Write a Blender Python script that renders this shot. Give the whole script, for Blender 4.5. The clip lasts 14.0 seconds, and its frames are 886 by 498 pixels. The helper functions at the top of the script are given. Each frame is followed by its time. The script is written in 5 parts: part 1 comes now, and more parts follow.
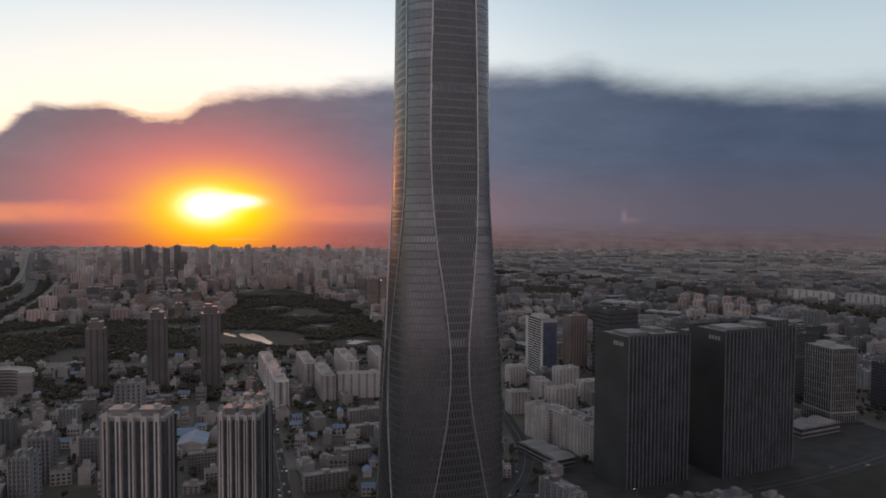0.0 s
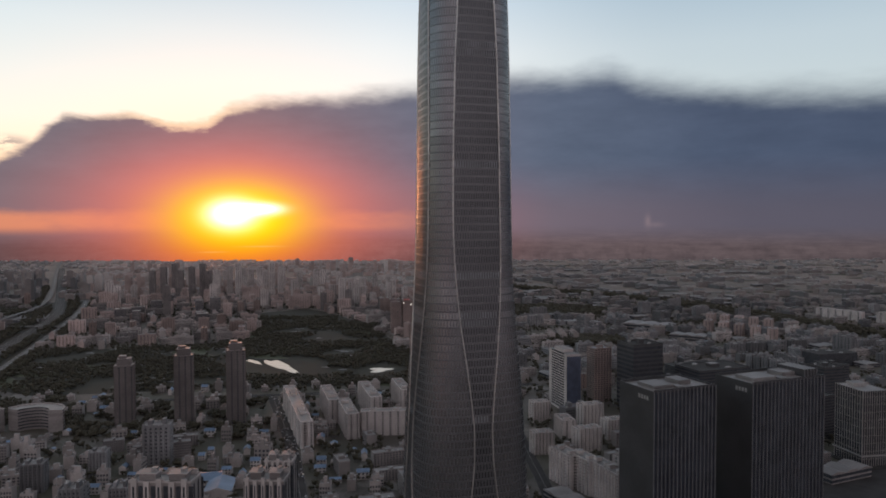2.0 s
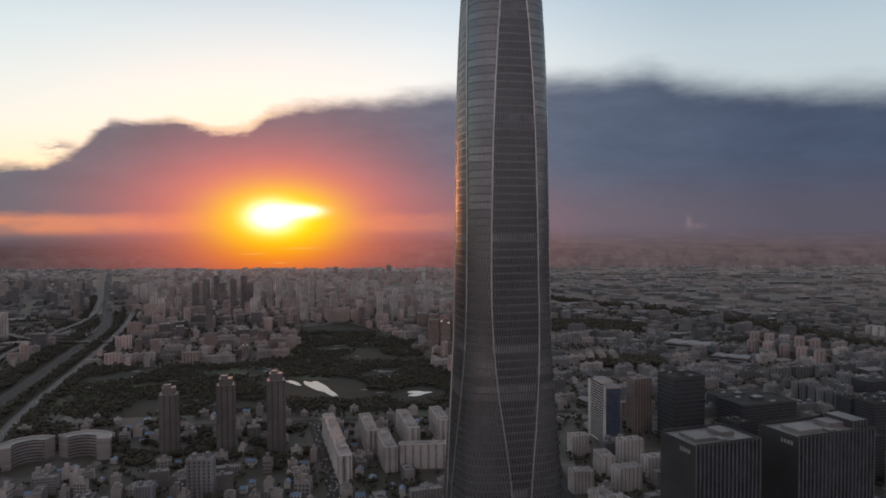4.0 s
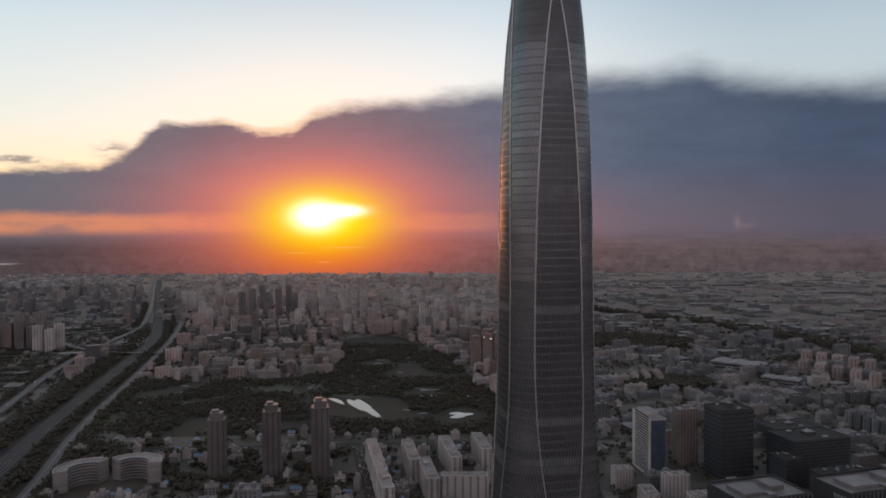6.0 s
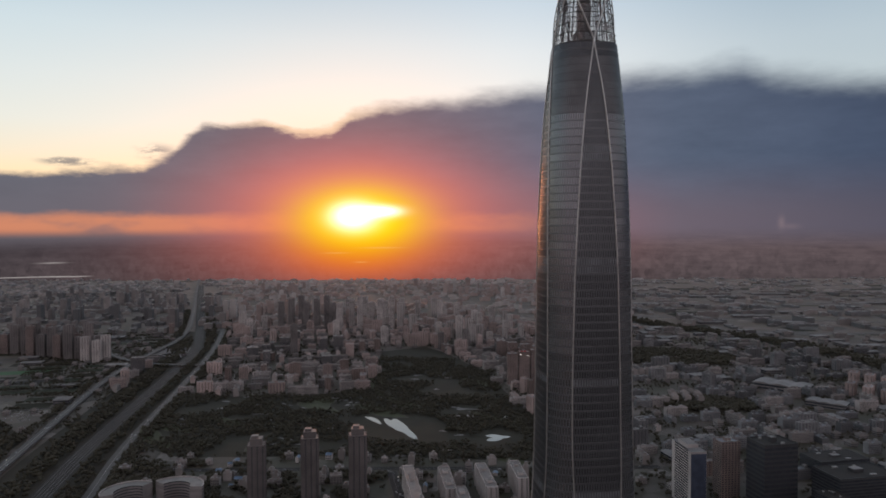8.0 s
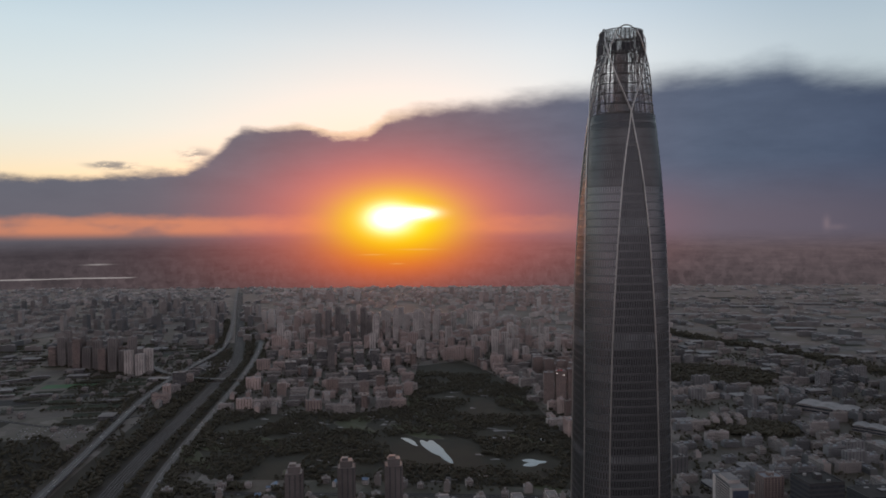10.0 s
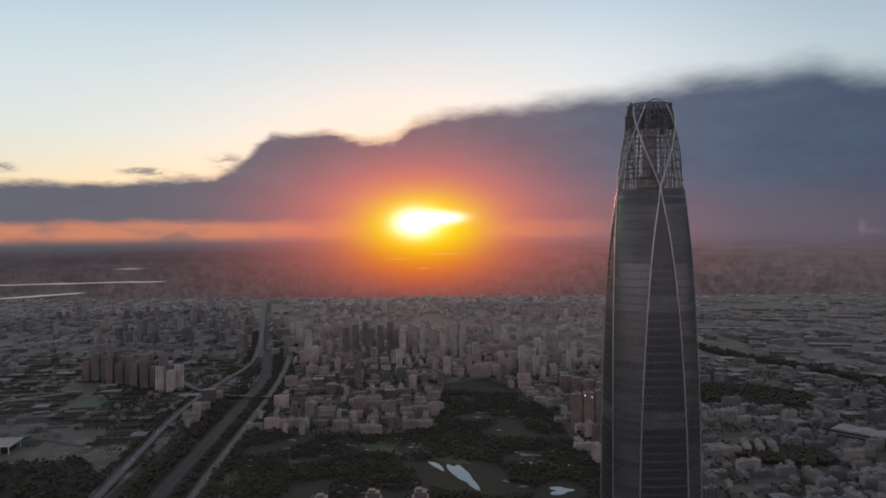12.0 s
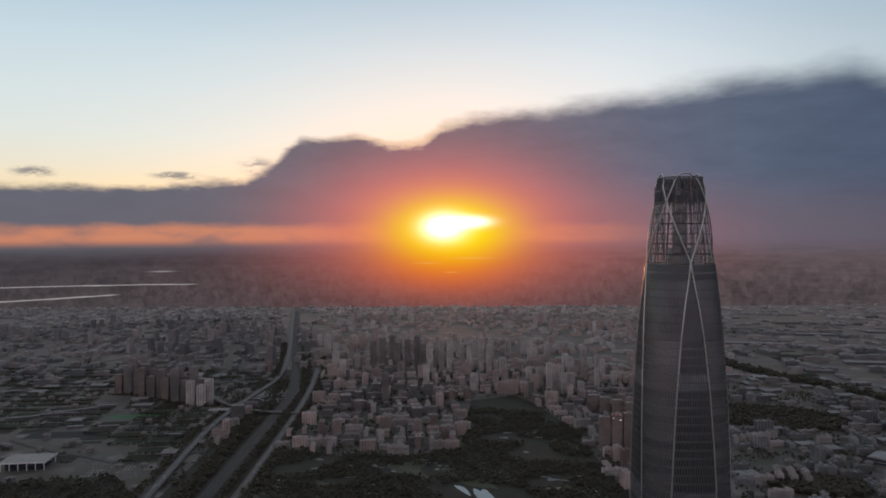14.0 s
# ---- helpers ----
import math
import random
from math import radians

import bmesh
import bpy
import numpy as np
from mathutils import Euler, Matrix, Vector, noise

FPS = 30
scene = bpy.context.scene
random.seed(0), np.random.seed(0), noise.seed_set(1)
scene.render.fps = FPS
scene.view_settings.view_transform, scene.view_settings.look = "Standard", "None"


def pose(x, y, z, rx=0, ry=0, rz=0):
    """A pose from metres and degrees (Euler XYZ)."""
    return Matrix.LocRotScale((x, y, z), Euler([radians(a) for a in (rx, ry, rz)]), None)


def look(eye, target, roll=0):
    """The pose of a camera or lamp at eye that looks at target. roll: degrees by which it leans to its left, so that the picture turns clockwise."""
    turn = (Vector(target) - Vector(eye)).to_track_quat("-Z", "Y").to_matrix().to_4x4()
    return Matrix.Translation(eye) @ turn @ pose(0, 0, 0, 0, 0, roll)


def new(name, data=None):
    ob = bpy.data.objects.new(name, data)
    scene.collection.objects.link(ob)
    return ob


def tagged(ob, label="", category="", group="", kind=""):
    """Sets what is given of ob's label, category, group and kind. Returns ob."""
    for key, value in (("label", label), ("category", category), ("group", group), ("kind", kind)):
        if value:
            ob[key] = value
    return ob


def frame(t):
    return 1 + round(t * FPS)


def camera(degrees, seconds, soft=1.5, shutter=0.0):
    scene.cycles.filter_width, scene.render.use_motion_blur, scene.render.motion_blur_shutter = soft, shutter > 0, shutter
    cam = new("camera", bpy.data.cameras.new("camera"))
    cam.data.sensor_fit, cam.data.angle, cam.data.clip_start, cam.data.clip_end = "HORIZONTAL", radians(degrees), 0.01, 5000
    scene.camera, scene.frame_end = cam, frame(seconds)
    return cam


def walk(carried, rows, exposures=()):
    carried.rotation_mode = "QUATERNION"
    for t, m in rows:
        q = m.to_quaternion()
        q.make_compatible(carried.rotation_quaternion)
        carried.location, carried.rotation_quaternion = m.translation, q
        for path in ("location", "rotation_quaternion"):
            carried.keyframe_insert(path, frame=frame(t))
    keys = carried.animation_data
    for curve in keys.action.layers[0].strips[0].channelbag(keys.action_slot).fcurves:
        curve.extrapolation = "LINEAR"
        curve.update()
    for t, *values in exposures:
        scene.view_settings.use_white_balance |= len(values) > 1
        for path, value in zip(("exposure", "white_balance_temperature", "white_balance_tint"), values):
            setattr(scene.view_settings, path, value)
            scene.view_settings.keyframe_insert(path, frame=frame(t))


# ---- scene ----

# ---- camera and its path: a drone that rises beside the tower and turns slowly to its left ----
cam = camera(64.31, 14.0, soft=1.8)
PATH = [  # seconds, x, y, z, pitch, roll, yaw
    (0.0, -0.00, -0.00, 222.20, -2.531, -0.304, -0.000),
    (0.5, -0.13, 0.04, 231.98, -2.436, -0.214, 0.631),
    (1.0, -0.25, 0.10, 241.78, -2.300, -0.024, 1.080),
    (1.5, -0.32, 0.18, 251.62, -2.159, 0.095, 1.442),
    (2.0, -0.38, 0.29, 261.44, -2.046, 0.126, 1.791),
    (2.5, -0.47, 0.43, 271.29, -1.972, 0.200, 2.251),
    (3.0, -0.62, 0.58, 281.16, -1.914, 0.228, 3.071),
    (5.5, -1.26, 1.12, 331.40, -1.930, 0.246, 7.378),
    (6.0, -1.40, 1.11, 341.30, -1.917, 0.226, 8.246),
    (6.5, -1.52, 1.13, 351.16, -1.903, 0.194, 9.045),
    (7.0, -1.57, 1.22, 360.95, -1.910, 0.180, 9.577),
    (7.5, -1.53, 1.40, 370.76, -1.899, 0.155, 10.302),
    (8.0, -1.45, 1.64, 380.60, -1.875, 0.178, 11.242),
    (10.5, -1.42, 3.96, 430.19, -1.651, 0.384, 14.753),
    (11.0, -1.54, 4.20, 439.96, -1.543, 0.415, 15.308),
    (11.5, -1.68, 4.41, 449.71, -1.462, 0.385, 15.708),
    (12.0, -1.78, 4.61, 459.42, -1.360, 0.415, 16.307),
    (12.5, -1.79, 4.81, 469.06, -1.270, 0.362, 17.009),
    (13.0, -1.80, 5.02, 478.65, -1.185, 0.319, 17.627),
    (13.5, -1.76, 5.24, 488.18, -1.094, 0.242, 18.113),
    (14.0, -1.73, 5.46, 497.68, -1.010, 0.223, 18.539),
]
walk(cam, [(t, pose(x, y, z, 90 + p, r, w)) for t, x, y, z, p, r, w in PATH], exposures=[(0.0, 0.16, 6600, 11), (3.0, 0.12, 6580, 11), (8.0, 0.0, 6500, 11), (14.0, -0.06, 6330, 10)])

# ---- sky, sun and haze towards the horizon ----
SUN_AZ, SUN_EL = -18.3, 0.85   # degrees from the y axis to the right, degrees above the horizon


def lin(r, g, b):
    """Linear colour from 0-255 picture values."""
    return tuple(c / 12.92 if c <= 0.04045 else ((c + 0.055) / 1.055) ** 2.4 for c in (r / 255, g / 255, b / 255))


class Graph:
    """Short hand for node trees."""

    def __init__(self, tree):
        self.tree = tree
        tree.nodes.clear()

    def node(self, kind):
        return self.tree.nodes.new(kind)

    def link(self, value, socket):
        if isinstance(value, bpy.types.NodeSocket):
            self.tree.links.new(value, socket)
        elif isinstance(value, (tuple, list)) and len(value) == 3 and socket.type == "RGBA":
            socket.default_value = (*value, 1)
        else:
            socket.default_value = value

    def math(self, op, a, b=0.0, c=0.0, clamp=False):
        n = self.node("ShaderNodeMath")
        n.operation, n.use_clamp = op, clamp
        for s, v in zip(n.inputs, (a, b, c)):
            self.link(v, s)
        return n.outputs[0]

    def mix(self, fac, a, b, blend="MIX"):
        n = self.node("ShaderNodeMix")
        n.data_type, n.blend_type = "RGBA", blend
        self.link(fac, n.inputs[0]), self.link(a, n.inputs[6]), self.link(b, n.inputs[7])
        return n.outputs[2]

    def ramp(self, fac, stops, mode="LINEAR"):
        n = self.node("ShaderNodeValToRGB")
        n.color_ramp.interpolation = mode
        el = n.color_ramp.elements
        while len(el) < len(stops):
            el.new(0.5)
        for e, (p, c) in zip(el, stops):
            e.position, e.color = p, (*c, 1) if isinstance(c, tuple) else (c, c, c, 1)
        self.link(fac, n.inputs[0])
        return n.outputs[0]

    def noise(self, vec, scale, detail=3.0, rough=0.55):
        n = self.node("ShaderNodeTexNoise")
        self.link(vec, n.inputs["Vector"])
        n.inputs["Scale"].default_value, n.inputs["Detail"].default_value, n.inputs["Roughness"].default_value = scale, detail, rough
        return n.outputs[0]

    def step(self, x, lo, hi):
        n = self.node("ShaderNodeMapRange")
        n.interpolation_type = "SMOOTHSTEP"
        self.link(x, n.inputs[0])
        n.inputs[1].default_value, n.inputs[2].default_value = lo, hi
        return n.outputs[0]

    def xyz(self, x, y, z):
        n = self.node("ShaderNodeCombineXYZ")
        for s, v in zip(n.inputs, (x, y, z)):
            self.link(v, s)
        return n.outputs[0]


def make_world():
    world = bpy.data.worlds.new("dusk")
    scene.world = world
    world.use_nodes = True
    g = Graph(world.node_tree)
    way = g.node("ShaderNodeTexCoord").outputs["Generated"]
    sep = g.node("ShaderNodeSeparateXYZ")
    g.link(way, sep.inputs[0])
    dx, dy, dz = sep.outputs
    az = g.math("MULTIPLY", g.math("ARCTAN2", dx, dy), 180 / math.pi)
    el = g.math("MULTIPLY", g.math("ARCSINE", dz), 180 / math.pi)
    across = g.math("MULTIPLY_ADD", az, 1 / 120, 0.5)            # -60..60 degrees to 0..1
    off = g.math("ABSOLUTE", g.math("SUBTRACT", az, SUN_AZ))     # degrees from the sun's bearing
    # clear air
    up = g.math("MULTIPLY", el, 1 / 90, clamp=True)
    clear = g.ramp(up, [(0.0, lin(222, 192, 152)), (0.04, lin(226, 210, 180)), (0.06, lin(214, 212, 200)), (0.085, lin(206, 215, 214)), (0.12, lin(200, 213, 217)), (0.16, lin(188, 207, 216)), (0.21, lin(162, 189, 206)),
                        (0.33, lin(158, 172, 188)), (1.0, lin(142, 139, 145))])
    cool = g.ramp(up, [(0.0, lin(226, 232, 230)), (0.15, lin(206, 219, 227)), (0.21, lin(172, 196, 214)), (0.33, lin(158, 172, 188)), (1.0, lin(142, 139, 145))])
    clear = g.mix(g.step(az, -24.0, 6.0), clear, cool)
    clear = g.mix(g.step(az, -8.0, 17.0), clear, g.mix(1.0, clear, (0.64, 0.69, 0.73), "MULTIPLY"))
    sky = g.node("ShaderNodeTexSky")
    sky.sky_type, sky.sun_disc = "NISHITA", False
    sky.sun_elevation, sky.sun_rotation = radians(SUN_EL), radians(SUN_AZ)
    clear = g.mix(0.08, clear, sky.outputs[0], "ADD")
    back = g.step(off, 60.0, 150.0)
    clear = g.mix(back, clear, g.ramp(up, [(0.0, lin(184, 172, 178)), (0.15, lin(206, 198, 205)), (0.4, lin(172, 170, 176)), (1.0, lin(142, 139, 145))]))
    def blob(a, e, sa, se):
        u = g.math("DIVIDE", g.math("SUBTRACT", az, a), sa)
        v = g.math("DIVIDE", g.math("SUBTRACT", el, e), se)
        return g.math("EXPONENT", g.math("MULTIPLY", g.math("ADD", g.math("MULTIPLY", u, u), g.math("MULTIPLY", v, v)), -1.0))

    # the bank of cloud: its top edge along the horizon, torn by noise
    flat = g.xyz(g.math("MULTIPLY", az, 0.05), g.math("MULTIPLY", el, 0.16), 0.0)
    wisp = g.math("SUBTRACT", g.noise(flat, 3.2, 6.0, 0.62), 0.5)
    fine = g.math("SUBTRACT", g.noise(g.xyz(g.math("MULTIPLY", az, 0.3), g.math("MULTIPLY", el, 0.75), 3.0), 1.5, 5.0), 0.5)
    edge = [(-60, 3.4), (-51, 3.7), (-47.6, 3.9), (-45.4, 3.8), (-39.7, 4.0), (-34.3, 4.6), (-32.2, 5.7), (-30, 7.8), (-25, 8.2), (-22.7, 7.6), (-20.1, 7.8),
            (-18.4, 9.2), (-14, 9.9), (-8.8, 10.4), (-4.3, 10.9), (3.8, 11.8), (7.9, 11.8), (9.7, 12.1), (11.8, 12.1), (13.6, 11.2), (16.2, 10.7), (22, 9.9), (32, 9.3), (60, 8.5)]
    top = g.math("MULTIPLY", g.ramp(across, [((a + 60) / 120, e / 16) for a, e in edge]), 16.0)
    top = g.math("ADD", top, g.math("ADD", g.math("MULTIPLY", wisp, 1.7), g.math("MULTIPLY", fine, g.ramp(across, [(0.0, 1.0), (0.3, 1.0), (0.42, 0.5), (0.5, 0.3), (1.0, 0.3)]))))
    below = g.math("SUBTRACT", top, el)
    soft = g.ramp(across, [(0.0, 0.035), (0.3, 0.04), (0.4, 0.065), (0.52, 0.11), (1.0, 0.15)])
    depth = g.math("DIVIDE", below, g.math("MULTIPLY", soft, 10.0))
    cover = g.step(depth, -1.0, 1.6)
    torn = g.math("SUBTRACT", g.noise(g.xyz(g.math("MULTIPLY", az, 0.45), g.math("MULTIPLY", el, 1.6), 5.0), 1.5, 6.0, 0.65), 0.5)
    scraps = g.math("ADD", g.math("MULTIPLY", blob(-48.6, 4.7, 1.5, 0.4), 0.8), g.math("ADD", g.math("MULTIPLY", blob(-39.2, 4.7, 1.9, 0.35), 0.8), g.math("MULTIPLY", blob(-33.2, 5.6, 1.8, 0.7), 0.6)))
    scraps = g.math("MULTIPLY", scraps, g.math("MULTIPLY_ADD", torn, 5.0, 0.9, clamp=True))
    cover = g.math("MAXIMUM", cover, g.math("MULTIPLY", g.step(scraps, 0.1, 0.75), 0.75))
    cloud = g.ramp(across, [(0.0, lin(108, 111, 122)), (0.25, lin(112, 113, 123)), (0.36, lin(124, 114, 122)), (0.48, lin(105, 110, 127)), (0.56, lin(92, 103, 123)), (0.66, lin(77, 89, 111)), (1.0, lin(64, 77, 100))])
    cloud = g.mix(g.math("MULTIPLY_ADD", wisp, 1.5, 0.3, clamp=True), cloud, g.mix(1.0, cloud, lin(214, 216, 219), "MULTIPLY"))
    # redder and paler towards the horizon
    low = g.math("SUBTRACT", 1.0, g.step(el, 0.2, 5.6))
    rose = g.ramp(across, [(0.0, lin(102, 102, 111)), (0.2, lin(110, 104, 112)), (0.29, lin(148, 106, 108)), (0.35, lin(178, 104, 100)), (0.44, lin(148, 107, 111)), (0.5, lin(136, 105, 113)), (0.56, lin(112, 99, 109)), (0.68, lin(91, 86, 98)), (1.0, lin(80, 80, 92))])
    cloud = g.mix(g.math("MULTIPLY", low, 0.85), cloud, rose)
    cloud = g.mix(back, cloud, lin(188, 174, 179))
    air = g.mix(cover, clear, cloud)
    rim = g.math("MULTIPLY", g.math("MULTIPLY", cover, g.math("SUBTRACT", 1.0, cover)), g.math("MULTIPLY", blob(-21.5, 7.8, 5.5, 2.4), 2.6), clamp=True)
    air = g.mix(rim, air, lin(255, 224, 178))                    # cloud edge lit from behind
    # the lit gap between the cloud and the earth
    ragged = g.math("MULTIPLY_ADD", fine, 0.8, 1.1)
    gap = g.math("MULTIPLY", g.math("SUBTRACT", 1.0, g.step(g.math("DIVIDE", el, ragged), 0.45, 1.2)), g.step(el, -0.9, -0.1))
    gap = g.math("MULTIPLY", gap, g.math("SUBTRACT", 1.0, g.step(az, -12.0, 0.0)))
    streak = g.step(g.noise(g.xyz(g.math("MULTIPLY", az, 0.1), g.math("MULTIPLY", el, 0.25), 7.0), 2.0, 3.0), 0.2, 0.6)
    gap = g.math("MULTIPLY", gap, g.math("MULTIPLY_ADD", streak, 0.7, 0.3))
    air = g.mix(g.math("MULTIPLY", gap, 0.85), air, lin(222, 142, 104))
    # earth past the built ground to the horizon, haze painted into its colour
    far = g.math("DIVIDE", -1.0, g.math("MINIMUM", dz, -0.004))
    plan = g.xyz(g.math("MULTIPLY", dx, far), g.math("MULTIPLY", dy, far), 0.0)
    patches = g.math("SUBTRACT", g.noise(plan, 0.22, 2.0, 0.5), 0.5)
    streaks = g.math("SUBTRACT", g.noise(g.xyz(g.math("MULTIPLY", az, 0.22), g.math("MULTIPLY", el, 3.4), 11.0), 1.5, 4.0, 0.65), 0.5)
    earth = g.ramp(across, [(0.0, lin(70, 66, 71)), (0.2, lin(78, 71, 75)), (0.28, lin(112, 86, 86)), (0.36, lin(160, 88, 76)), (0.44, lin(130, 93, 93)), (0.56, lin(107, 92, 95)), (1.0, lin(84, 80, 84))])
    plots = g.math("SUBTRACT", g.noise(g.xyz(g.math("MULTIPLY", az, 0.55), g.math("MULTIPLY", el, 1.9), 5.0), 1.0, 5.0, 0.65), 0.5)
    blocks_far = []                                              # far roofs and towers, as small upright cells
    for wide_by, high_by, shift in ((1.7, 1.5, 0.0), (3.4, 2.6, 9.0)):
        cell = g.node("ShaderNodeTexVoronoi")
        g.link(g.xyz(g.math("MULTIPLY_ADD", az, wide_by, shift), g.math("MULTIPLY", el, high_by), shift), cell.inputs["Vector"])
        cell.inputs["Scale"].default_value = 1.0
        tone = g.node("ShaderNodeSeparateColor")
        g.link(cell.outputs["Color"], tone.inputs[0])
        blocks_far.append(g.math("SUBTRACT", tone.outputs[0], 0.5))
    roofs = g.math("MULTIPLY", g.math("ADD", blocks_far[0], blocks_far[1]), g.step(g.math("MULTIPLY", el, -1.0), 0.8, 4.0))
    east = g.step(az, -4.0, 8.0)
    lines = g.math("MULTIPLY", streaks, g.math("MULTIPLY_ADD", east, 0.7, 0.15))
    shade = g.math("ADD", g.math("MULTIPLY_ADD", patches, 0.5, 0.45), g.math("ADD", g.math("ADD", lines, g.math("MULTIPLY", plots, 1.3)), g.math("MULTIPLY", roofs, 0.4)), clamp=True)
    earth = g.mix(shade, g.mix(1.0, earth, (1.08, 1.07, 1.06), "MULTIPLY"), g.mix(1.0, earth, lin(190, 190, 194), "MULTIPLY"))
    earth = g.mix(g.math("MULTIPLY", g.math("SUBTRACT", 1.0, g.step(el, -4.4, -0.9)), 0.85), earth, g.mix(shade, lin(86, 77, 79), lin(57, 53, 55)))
    # a far river, pale under the sky
    slope = g.math("MULTIPLY", g.math("ADD", az, 50.0), 0.012)
    upper = g.math("ABSOLUTE", g.math("ADD", el, g.math("ADD", slope, g.math("MULTIPLY_ADD", streaks, 0.12, 3.42))))
    upper = g.math("MULTIPLY", g.math("SUBTRACT", 1.0, g.step(upper, 0.015, 0.055)), g.math("SUBTRACT", 1.0, g.step(az, -38.5, -37.5)))
    lower = g.math("ABSOLUTE", g.math("ADD", el, g.math("ADD", g.math("MULTIPLY", slope, -2.0), g.math("MULTIPLY_ADD", streaks, 0.15, 4.37))))
    lower = g.math("MULTIPLY", g.math("SUBTRACT", 1.0, g.step(lower, 0.02, 0.06)), g.math("SUBTRACT", 1.0, g.step(az, -44.0, -43.0)))
    river = g.math("MAXIMUM", g.math("MAXIMUM", upper, lower), g.math("MULTIPLY", blob(-40.3, -2.55, 0.8, 0.05), 0.8))
    earth = g.mix(g.math("MULTIPLY", river, 0.75), earth, lin(178, 172, 170))
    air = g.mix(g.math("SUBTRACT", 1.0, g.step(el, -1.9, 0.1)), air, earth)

    # the sun, swollen by the haze, with a second bright tear in the cloud beside it
    core = g.math("ADD", blob(SUN_AZ - 0.2, SUN_EL - 0.05, 1.95, 1.2), g.math("MULTIPLY", blob(SUN_AZ + 2.3, SUN_EL + 0.35, 1.7, 0.5), 0.8))
    core = g.math("POWER", core, 1.7)
    gold = blob(SUN_AZ + 0.4, SUN_EL - 0.15, 4.1, 2.15)
    halo = blob(SUN_AZ + 0.3, SUN_EL - 0.9, 5.2, 2.8)
    wide = blob(SUN_AZ, SUN_EL + 0.9, 9.8, 4.6)
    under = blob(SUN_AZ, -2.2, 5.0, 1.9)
    plume = g.math("ADD", blob(14.4, 0.2, 0.22, 0.45), g.math("MULTIPLY", blob(15.0, -0.1, 0.6, 0.2), 0.6))
    air = g.mix(g.math("MULTIPLY", plume, 0.2, clamp=True), air, lin(176, 150, 150))
    # sun glints on far water, painted as thin bright streaks
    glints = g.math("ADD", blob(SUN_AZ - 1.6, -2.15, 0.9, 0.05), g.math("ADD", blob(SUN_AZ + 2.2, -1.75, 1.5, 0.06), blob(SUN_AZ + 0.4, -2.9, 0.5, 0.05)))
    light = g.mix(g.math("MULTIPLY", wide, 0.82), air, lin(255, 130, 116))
    # red sun haze below the horizon, painted over the earth
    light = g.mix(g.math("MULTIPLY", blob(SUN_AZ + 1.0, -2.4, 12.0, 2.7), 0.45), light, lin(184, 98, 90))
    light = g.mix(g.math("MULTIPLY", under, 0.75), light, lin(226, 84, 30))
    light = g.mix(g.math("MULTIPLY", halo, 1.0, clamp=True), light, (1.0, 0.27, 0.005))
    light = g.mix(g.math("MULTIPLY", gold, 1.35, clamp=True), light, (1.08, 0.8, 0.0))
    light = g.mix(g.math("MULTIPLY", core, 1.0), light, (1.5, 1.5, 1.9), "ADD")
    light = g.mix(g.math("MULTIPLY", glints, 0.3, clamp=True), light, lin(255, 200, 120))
    bg = g.node("ShaderNodeBackground")
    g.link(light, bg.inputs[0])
    bg.inputs[1].default_value = 1.0
    out = g.node("ShaderNodeOutputWorld")
    g.link(bg.outputs[0], out.inputs[0])


make_world()
sun = new("sun", bpy.data.lights.new("sun", "SUN"))
sun.data.energy, sun.data.angle, sun.data.color = 0.45, radians(12.0), (1.0, 0.34, 0.13)
sun_way = Vector((math.sin(radians(SUN_AZ)) * 0.999, math.cos(radians(SUN_AZ)) * 0.999, math.sin(radians(1.6))))
sun.matrix_world = look(sun_way * 3000, (0, 0, 0))

# ---- materials ----


def surface(name, base, rough=0.8, metal=0.0, vary=0.25, scale=0.05, grain=0.0, second=None, bump=0.0, spec=0.5, per_object=0.0, ior=1.5, haze_sheen=0.0):
    """A procedural surface: base colour, stains at one scale, grain at a finer one, and its gloss."""
    m = bpy.data.materials.new(name)
    m.use_nodes = True
    g = Graph(m.node_tree)
    at = g.node("ShaderNodeNewGeometry").outputs["Position"]
    big = g.noise(at, scale, 4.0)
    colour = g.mix(g.step(big, 0.35, 0.68), base, second or tuple(c * (1 - vary) for c in base))
    if grain:
        small = g.noise(at, scale * 14, 3.0)
        colour = g.mix(g.math("MULTIPLY", g.step(small, 0.35, 0.7), grain), colour, tuple(c * 0.45 for c in base))
    if per_object:
        rnd = g.node("ShaderNodeObjectInfo").outputs["Random"]
        colour = g.mix(g.math("MULTIPLY", rnd, per_object), colour, tuple(c * 0.3 for c in base))
    p = g.node("ShaderNodeBsdfPrincipled")
    g.link(colour, p.inputs["Base Color"])
    p.inputs["Roughness"].default_value, p.inputs["Metallic"].default_value = rough, metal
    p.inputs["Specular IOR Level"].default_value, p.inputs["IOR"].default_value = spec, ior
    # pinkish sheen at grazing view, imitating haze over flat roofs
    p.inputs["Sheen Weight"].default_value, p.inputs["Sheen Roughness"].default_value = haze_sheen, 0.35
    p.inputs["Sheen Tint"].default_value = (0.8, 0.66, 0.62, 1)
    if bump:
        b = g.node("ShaderNodeBump")
        b.inputs["Strength"].default_value, b.inputs["Distance"].default_value = bump, 0.3
        g.link(g.noise(at, scale * 20, 3.0), b.inputs["Height"])
        g.link(b.outputs[0], p.inputs["Normal"])
    out = g.node("ShaderNodeOutputMaterial")
    g.link(p.outputs[0], out.inputs[0])
    return m


